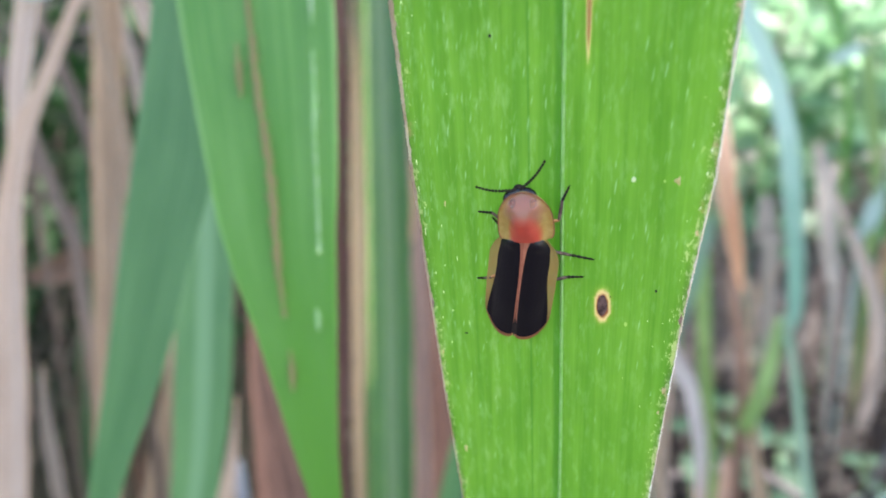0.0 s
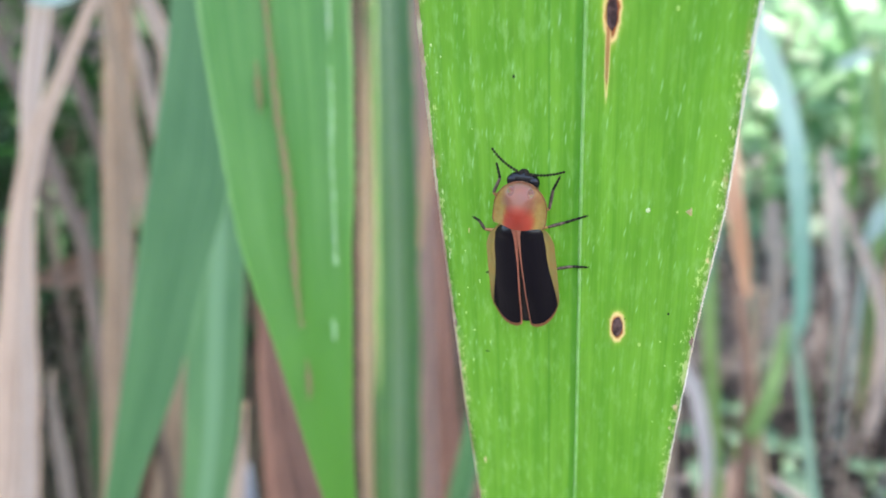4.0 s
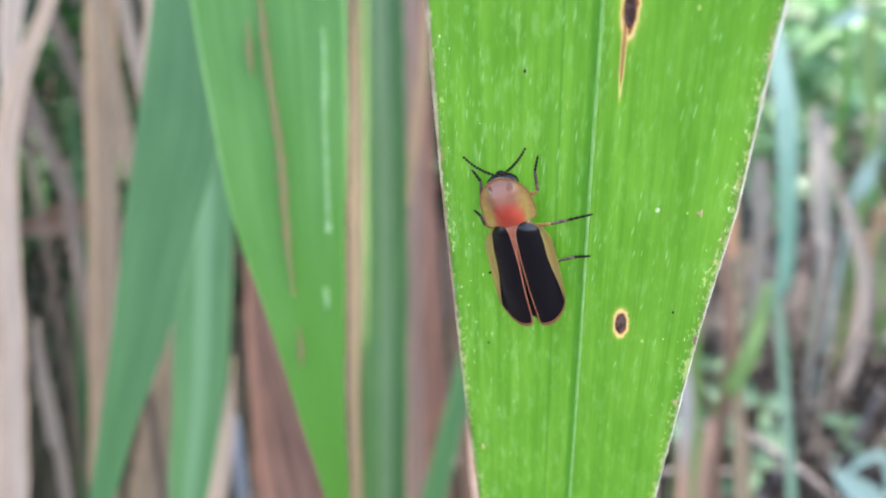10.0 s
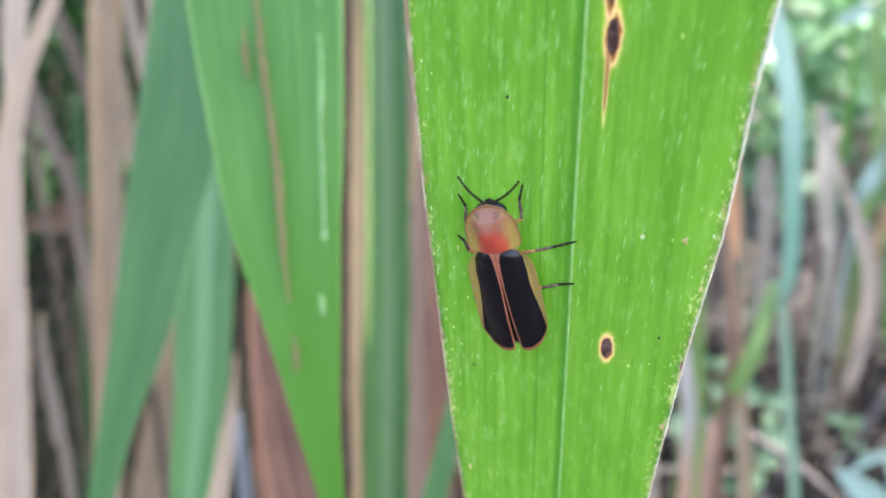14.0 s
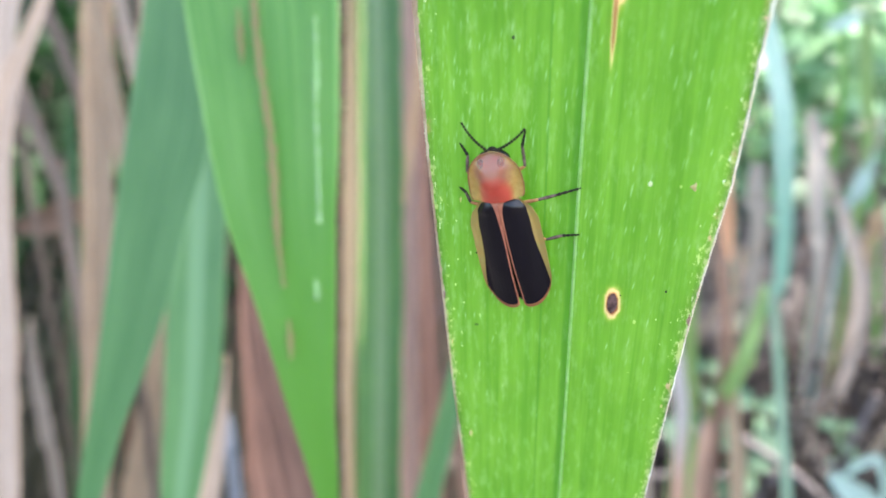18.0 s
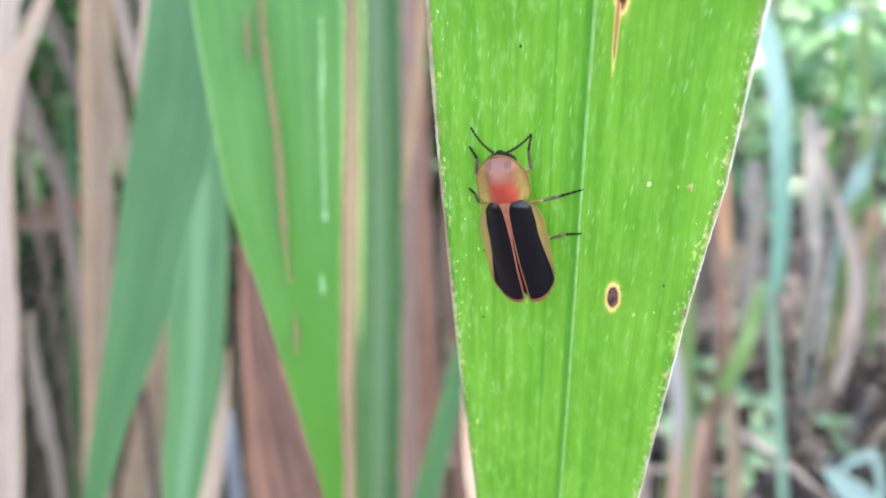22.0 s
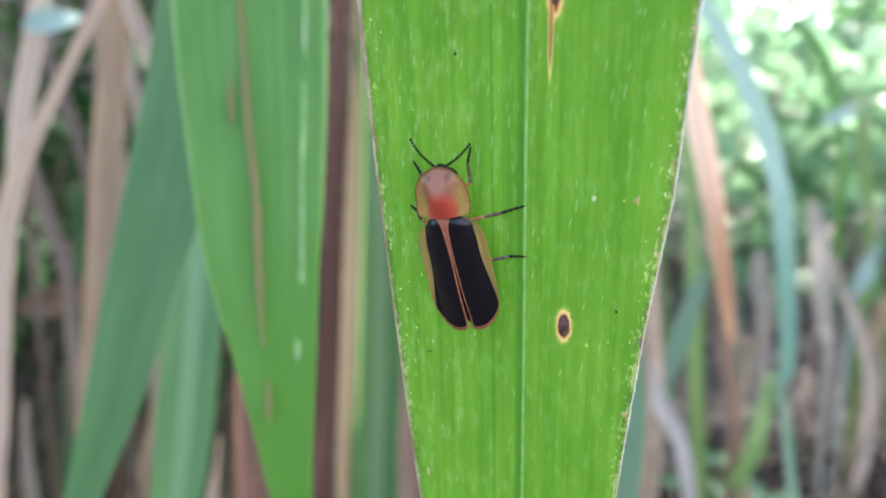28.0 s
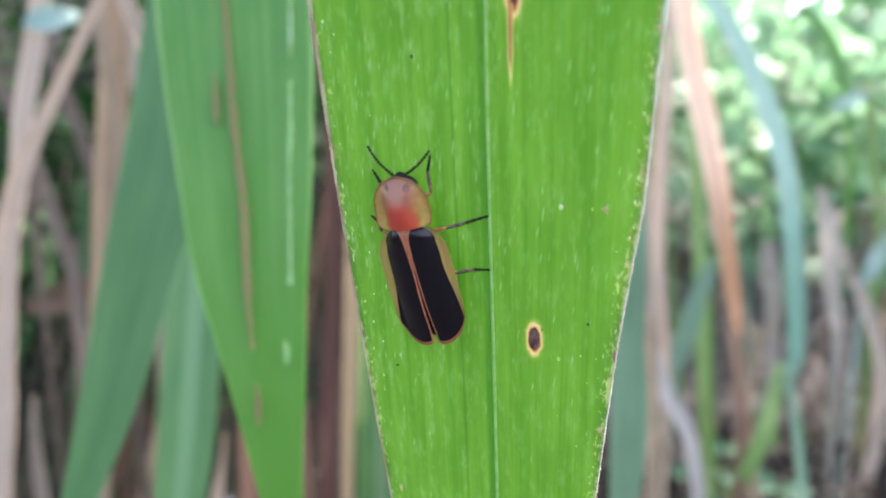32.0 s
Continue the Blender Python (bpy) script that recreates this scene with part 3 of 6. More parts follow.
def build_main_plant():
    attach = BLADE @ blade_point(262, 0)
    foot = Vector((attach.x - 0.05, attach.y + 0.02, 0.0))
    plant = thing("grass_plant", Matrix.Translation(foot), "tall broad-leaved grass with one bright green blade hanging down", "grass")
    inv = Matrix.Translation(-foot)
    rel = inv @ attach
    part_mesh("culm", tube_mesh("culm", [(0, 0, -0.02, 0.0035), (rel.x * 0.35, -0.004, rel.z * 0.5, 0.003), (rel.x, rel.y, rel.z - 0.003, 0.0022), (rel.x - 0.004, rel.y + 0.012, rel.z + 0.08, 0.0015)], 8, 20), M_CULM, plant)
    for k in range(5):
        q = 0.12 + 0.15 * k
        z = rel.z * q
        part_mesh("node", blob_mesh("node", 0.0042, 0.0042, 0.002, (rel.x * (0.4 * q + 0.6 * q * q), -0.006 * q, z), 12, 6), M_CULM, plant)
    # the blade: a closed sheet 0.25 mm thick
    ss = list(np.linspace(-82, -20, 32)) + list(np.linspace(-19, 58, 155)) + list(np.linspace(60, 262, 60))
    cols = 29
    rng = random.Random(5)
    verts, uvs, faces, rim = [], [], [], []
    for s in ss:
        l, r = blade_edges(s)
        l += 0.02 * noise.noise(Vector((s * 0.9, 1.0, 0))) + rng.uniform(-0.025, 0.025)
        r += 0.02 * noise.noise(Vector((s * 0.9, 7.0, 0))) + rng.uniform(-0.025, 0.025)
        for c in range(cols):
            x = l + (r - l) * c / (cols - 1)
            verts.append(blade_point(s, x))
            uvs.append((x / 100, s / 100))
            rim.append((min(x - l, r - x) / 100, s / 100))
    back = len(verts)
    for i, s in enumerate(ss):
        a = blade_axis(s)[1]
        for c in range(cols):
            verts.append(verts[i * cols + c] - Vector((0, math.sin(a), math.cos(a))) * 0.00025)
            uvs.append(uvs[i * cols + c])
    n = len(ss)
    for i in range(n - 1):
        for c in range(cols - 1):
            k = i * cols + c
            faces.append((k, k + 1, k + cols + 1, k + cols))
            faces.append((back + k, back + k + cols, back + k + cols + 1, back + k + 1))
        for c in (0, cols - 1):
            k = i * cols + c
            faces.append((k, k + cols, back + k + cols, back + k))
    blade = part_mesh("leaf_blade", mesh_of("leaf_blade", verts, faces, uvs), M_BLADE, plant, "bright green grass blade with a pale dry margin")
    blade.matrix_local = inv @ BLADE
    layer = blade.data.uv_layers.new(name="rim")
    layer.data.foreach_set("uv", np.array([rim[l.vertex_index % back] for l in blade.data.loops], dtype=np.float32).ravel())
    # midrib ridge
    rib = []
    for s in np.linspace(-76, 250, 200):
        w = 0.13 if s < 60 else 0.2
        rib.append([blade_point(s, x * w + 0.03 * math.sin(s * 0.16), 0.015 + h) for x, h in ((-1, -0.03), (-0.55, 0.1), (0, 0.14), (0.55, 0.1), (1, -0.03))])
    strip("midrib", rib, M_MIDRIB, blade, "pale raised midrib")
    # dry margins with fine teeth
    for sign, k in ((-1, 0), (1, 1)):
        rows = []
        for i, s in enumerate(np.linspace(-80, 120, 1500)):
            e = blade_edges(s)[k]
            w = along_table(MARGINS[k], s) * (1 + 0.45 * noise.noise(Vector((s * 0.5, 3.0 + k, 0)))) + 0.14 * max(0, noise.noise(Vector((s * 1.9, 5.0 + k, 0)))) + rng.uniform(-0.03, 0.03)
            w = max(w, 0.02)
            out = rng.uniform(0.02, 0.09 if k else 0.1) if i % 2 else 0.0
            e += 0.02 * noise.noise(Vector((s * 0.9, 1.0 if k == 0 else 7.0, 0)))
            rows.append([blade_point(s, e - sign * w, 0.012), blade_point(s, e - sign * w * 0.4, 0.05), blade_point(s, e + sign * (0.02 + out), 0.02), blade_point(s, e - sign * 0.02, -0.2)])
        strip("margin", rows, M_MARGIN_WHITE if k else M_MARGIN, blade, "bleached whitish toothed edge" if k else "withered cream and brown edge")
    # dead brown spots
    for cx, cy, rx, ry in ((2.88, 19.5, 0.36, 0.86), (1.62, 42.4, 0.34, 1.1), (1.36, 45.5, 0.22, 1.3)):
        rows = [[blade_point(cy + ry * q * f * math.sin(2 * math.pi * j / 24), cx + rx * q * f * math.cos(2 * math.pi * j / 24), lift)
                 for j in range(25) for f in (1 + 0.14 * noise.noise(Vector((math.cos(2 * math.pi * j / 24) * 2.5, math.sin(2 * math.pi * j / 24) * 2.5, cx))),)]
                for q, lift in ((0.02, 0.02), (0.5, 0.02), (0.8, 0.05), (0.93, 0.06), (1.0, 0.006))]
        strip("dead_spot", rows, M_CORE, blade, "dark brown dead spot")
    def fleck(cx, cy, rx, ry, mat, text, rough=0.45, point=0.0):
        n = 18
        rows = [[blade_point(cy + q * ry * g * math.sin(2 * math.pi * j / n), cx + q * rx * g * math.cos(2 * math.pi * j / n), lift)
                 for j in range(n + 1) for g in (1 + rough * noise.noise(Vector((math.cos(2 * math.pi * j / n) * 2.2, math.sin(2 * math.pi * j / n) * 2.2, cx * 3 + cy))) - point * (0.5 - 0.5 * math.cos(3 * (2 * math.pi * j / n - 1.0))),)]
                for q, lift in ((0.02, 0.045), (0.7, 0.04), (1.0, 0.008))]
        strip("speck", rows, mat, blade, text)

    fleck(4.54, 29.28, 0.15, 0.19, M_SPECK_PALE, "pale raised speck", 0.3)
    fleck(7.25, 29.34, 0.25, 0.33, M_SPECK_TAN, "tan scab", 0.6, 0.55)
    for cx, cy, r in ((6.45, 21.12, 0.085), (-4.6, 38.4, 0.09), (3.4, 20.3, 0.05)):
        fleck(cx, cy, r, r * 1.3, M_SPECK_DARK, "tiny black speck")
    fleck(-7.19, 16.03, 0.17, 0.06, M_SPECK_DARK, "tiny black speck")
    for cx, cy, rx, ry in PRICKS_A + PRICKS_B:
        fleck(cx, cy, rx * 0.72, ry * 0.85, M_SPECK_PALE, "pale raised speck", 0.8, 0.3)
    for cx, cy, rx, ry, pale in SCABS:
        fleck(cx, cy, rx, ry, M_SPECK_TAN if pale else M_SCAB, "bleached scab at the edge" if pale else "brown dead scab at the edge", 0.8, 0.3)
    return plant


build_main_plant()


# ---------------------------------------------------------------- other green leaves
def green_plant(label, foot, top, leaves):
    """A culm from foot to top, with hanging leaves as its parts: (points, material, label, fold, turn)."""
    plant = thing("grass_plant", Matrix.Translation(foot), label, "grass")
    f, t = Vector(foot), Vector(top)
    d = t - f
    part_mesh("culm", tube_mesh("culm", [(0, 0, -0.02, 0.0035), (*(d * 0.5), 0.003), (*d, 0.002)], 8, 14), M_CULM, plant)
    for k, (pts, mat, text, fold, turn) in enumerate(leaves):
        ob = part_mesh("leaf", strap_mesh("leaf", [(p[0] - f.x, p[1] - f.y, p[2] - f.z, p[3]) for p in pts], fold, turn, n=60, ragged=0.008, seed=k), mat, plant, text)
    return plant


def patch(name, points, mat, parent, label, origin, off=-0.0011):
    """A narrow dead streak lying on a leaf."""
    part_mesh(name, strap_mesh(name, [(p[0] - origin[0], p[1] - origin[1] + off, p[2] - origin[2], p[3]) for p in points], 0.0, 0.0, 0.0002, n=60, ragged=0.55), mat, parent, label)


FOOT_A = (-0.046, 0.43, 0.0)
plant_a = green_plant("grass clump with three drooping green leaves", FOOT_A, (-0.042, 0.405, 0.81), [
    ([(-0.042, 0.405, 0.7757, 0.006), (-0.036, 0.31, 0.8127, 0.018), (-0.038, 0.21, 0.785, 0.03), (-0.0366, 0.155, 0.652, 0.0325), (-0.0352, 0.1432, 0.605, 0.0307), (-0.0338, 0.1383, 0.585, 0.0291), (-0.0325, 0.1351, 0.5708, 0.0273), (-0.0311, 0.1323, 0.5576, 0.0254),
      (-0.0296, 0.1294, 0.5445, 0.023), (-0.028, 0.1264, 0.5303, 0.0195), (-0.0249, 0.1229, 0.5141, 0.0138), (-0.02195, 0.1192, 0.4969, 0.0082), (-0.0189, 0.1159, 0.4815, 0.004), (-0.0172, 0.1127, 0.4685, 0.0008)],
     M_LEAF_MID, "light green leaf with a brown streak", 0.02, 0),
    ([(-0.043, 0.405, 0.748, 0.006), (-0.05, 0.33, 0.8127, 0.014), (-0.056, 0.245, 0.7665, 0.018), (-0.0605, 0.208, 0.652, 0.0165), (-0.062, 0.198, 0.61, 0.0165), (-0.063, 0.1905, 0.5765, 0.0168), (-0.065, 0.1829, 0.5413, 0.0201), (-0.069, 0.1784, 0.5201, 0.0176),
      (-0.074, 0.1723, 0.4919, 0.0137), (-0.0794, 0.1674, 0.4693, 0.0086), (-0.083, 0.1637, 0.4521, 0.006), (-0.087, 0.1589, 0.4298, 0.0012)],
     M_LEAF_BLUE, "bluish green leaf", 0.04, 0),
    ([(-0.043, 0.405, 0.7203, 0.006), (-0.065, 0.39, 0.785, 0.012), (-0.09, 0.36, 0.748, 0.018), (-0.0999, 0.3266, 0.591, 0.0194), (-0.0991, 0.3164, 0.5436, 0.0223), (-0.0988, 0.3062, 0.4962, 0.0235),
      (-0.0994, 0.2939, 0.4394, 0.0235), (-0.1009, 0.2878, 0.4109, 0.0206), (-0.1038, 0.2816, 0.382, 0.017), (-0.1078, 0.2704, 0.3302, 0.0029)],
     M_LEAF_STRIPE, "green leaf with a pale midrib", 0.1, 0),
])
streaked = [c for c in plant_a.children if c.name.startswith("leaf")][0]
patch("streak", [(-0.0348, 0.1364, 0.5769, 0.0007), (-0.0338, 0.1351, 0.5708, 0.00105), (-0.0319, 0.1317, 0.5551, 0.00105), (-0.0296, 0.1288, 0.5415, 0.00133), (-0.0282, 0.1256, 0.5264, 0.00105), (-0.0268, 0.1235, 0.5166, 0.00042)], M_STREAK, streaked, "brown dead streak", FOOT_A)
patch("streak", [(-0.0355, 0.1334, 0.5626, 0.00021), (-0.035, 0.1323, 0.5576, 0.00105), (-0.0346, 0.1314, 0.5535, 0.00028)], M_STREAK, streaked, "brown dead spot", FOOT_A)
patch("streak", [(-0.0259, 0.1223, 0.5111, 0.00021), (-0.0255, 0.1215, 0.5076, 0.00091), (-0.0253, 0.1208, 0.5045, 0.00021)], M_STREAK, streaked, "brown dead spot", FOOT_A)
patch("streak", [(-0.0231, 0.1365, 0.577, 0.00029), (-0.0228, 0.1352, 0.5709, 0.00059), (-0.0226, 0.1341, 0.5659, 0.00029)], M_PALE_STREAK, streaked, "pale scar", FOOT_A)
patch("streak", [(-0.0225, 0.1331, 0.5613, 0.00015), (-0.0222, 0.1321, 0.5568, 0.00073), (-0.022, 0.1308, 0.5507, 0.00078), (-0.022, 0.1298, 0.5461, 0.00039), (-0.0215, 0.128, 0.5375, 0.00034), (-0.021, 0.1258, 0.5274, 0.00024)], M_PALE_STREAK, streaked, "pale scar", FOOT_A)
patch("streak", [(-0.0215, 0.1238, 0.518, 0.00015), (-0.0212, 0.1234, 0.5164, 0.00078), (-0.0211, 0.123, 0.5146, 0.00015)], M_PALE_STREAK, streaked, "pale scar", FOOT_A)


green_plant("grass plant with a short green leaf", (0.052, 0.375, 0.0), (0.05, 0.365, 0.69), [
    ([(0.05, 0.365, 0.67, 0.004), (0.05, 0.31, 0.685, 0.008), (0.052, 0.24, 0.63, 0.009), (0.0539, 0.2029, 0.5427, 0.0075), (0.0539, 0.1993, 0.5026, 0.0094), (0.055, 0.1968, 0.4815, 0.0097), (0.0543, 0.1943, 0.4605, 0.0082), (0.0523, 0.1912, 0.4348, 0.0015)],
     M_LEAF_STEM, "bluish green narrow leaf", 0.1, 0)])

teal = thing("grass_plant", Matrix.Translation((0.3206, 0.5649, 0.0)), "grass stem with a long arching teal leaf", "grass")
for pts, mat, text in (
    ([(0.3206, 0.5649, -0.01, 0.0085), (0.3107, 0.5649, 0.1681, 0.0095), (0.2959, 0.5788, 0.2864, 0.0092), (0.2897, 0.5845, 0.335, 0.0086), (0.2786, 0.5903, 0.3944, 0.007)], M_LEAF_GREYISH, "green stem"),
    ([(0.11, 0.66, 0.76, 0.008), (0.162, 0.6346, 0.7466, 0.0123), (0.213, 0.625, 0.6817, 0.0136), (0.2505, 0.6176, 0.6162, 0.015), (0.2745, 0.61, 0.5504, 0.0155), (0.2835, 0.6022, 0.4842, 0.0148), (0.2875, 0.5924, 0.4013, 0.0118), (0.28, 0.5895, 0.3673, 0.0045)], M_LEAF_TEAL, "arching teal leaf"),
    ([(0.2716, 0.5850, 0.3895, 0.0052), (0.2669, 0.58, 0.3595, 0.0113), (0.2592, 0.575, 0.3367, 0.0131), (0.252, 0.575, 0.3143, 0.0138), (0.2455, 0.58, 0.2916, 0.0122), (0.2465, 0.597, 0.262, 0.0085), (0.25, 0.607, 0.2, 0.005), (0.252, 0.607, -0.01, 0.004)], M_LEAF_OLIVE, "yellowish green leaf"),
):
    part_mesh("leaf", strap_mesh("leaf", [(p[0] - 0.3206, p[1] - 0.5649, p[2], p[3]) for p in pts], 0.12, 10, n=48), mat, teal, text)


def lone_leaf(name, label, category, group, mat, points, fold=0.15, turn=0.0, curl=0.0, seed=1, n=44, ragged=0.05):
    x, y, z, w = min(points, key=lambda p: p[2])
    me = strap_mesh(name, [(p[0] - x, p[1] - y, p[2] - z, p[3]) for p in points], fold, turn, 0.0004, n, ragged, curl, seed=seed)
    ob = part_mesh(name, me, mat)
    ob.matrix_world = Matrix.Translation((x, y, z - 0.004 if z < 0.01 else z))
    rib = strap_mesh("midrib", [(p[0] - x, p[1] - y - 0.0007, p[2] - z, p[3] * 0.1 + 0.0003) for p in points[:-1]], -0.4, turn, 0.0005, n, 0.1, curl, 3, seed)
    part_mesh("midrib", rib, mat, ob)
    return tagged(ob, label, category, group)


lone_leaf("grass_leaf", "dark green leaf with a pale midrib", "leaf", "", M_LEAF_DEEP, [(-0.0418, 0.4848, 0.708, 0.0239), (-0.0373, 0.4638, 0.6104, 0.0266), (-0.0342, 0.4488, 0.5404, 0.0273), (-0.0312, 0.4315, 0.4605, 0.0256), (-0.0291, 0.3998, 0.3133, 0.0252), (-0.0275, 0.3746, 0.196, 0.0252), (-0.0264, 0.3746, 0, 0.0177)], 0.2)
lone_leaf("grass_leaf", "slanting narrow green leaf", "leaf", "", M_LEAF_BLUE, [(0.0204, 0.3102, 0.4669, 0.0065), (0.0122, 0.3028, 0.4326, 0.009), (0.0005, 0.2922, 0.3835, 0.0105), (-0.0065, 0.2859, 0.3541, 0.011), (-0.0338, 0.2613, 0.2399, 0.011), (-0.052, 0.2613, 0, 0.0077)])
lone_leaf("grass_leaf", "yellow green upright leaf", "leaf", "", M_LEAF_OLIVE, [(0.2259, 0.7309, 0.7237, 0.0085), (0.2322, 0.7191, 0.6246, 0.0095), (0.2372, 0.7098, 0.5457, 0.012), (0.2433, 0.6973, 0.4405, 0.012), (0.2502, 0.6833, 0.3216, 0.0128), (0.264, 0.69, 0.22, 0.009), (0.285, 0.7, 0, 0.007)])
lone_leaf("grass_leaf", "slanting greyish green leaf", "leaf", "", M_LEAF_GREYISH, [(0.2241, 0.62, 0.4724, 0.0057), (0.2213, 0.62, 0.4589, 0.0142), (0.2157, 0.62, 0.4433, 0.0161), (0.2106, 0.62, 0.4219, 0.0172), (0.2054, 0.62, 0.4002, 0.0163), (0.2001, 0.62, 0.3804, 0.0134), (0.1967, 0.62, 0.3585, 0.0116), (0.19, 0.62, 0.2, 0.01), (0.187, 0.62, 0, 0.008)])
lone_leaf("grass_leaf", "narrow green leaf with shaded colour among dead stalks", "leaf", "", M_LEAF_SHADE, [(-0.385, 0.80, 0.52, 0.006), (-0.3793, 0.78, 0.4173, 0.0158), (-0.3756, 0.7621, 0.3345, 0.017), (-0.3751, 0.7392, 0.2279, 0.0145), (-0.3741, 0.7139, 0, 0.0102)])
lone_leaf("grass_leaf", "small pale mint leaf resting on a dry stalk", "leaf", "", M_LEAF_MINT, [(-0.2829, 0.5134, 0.631, 0.0023), (-0.2679, 0.509, 0.6343, 0.0159), (-0.2528, 0.5093, 0.6361, 0.0121), (-0.2434, 0.5149, 0.6401, 0.0015)], n=20)

DEAD = "dead stalks and leaves"
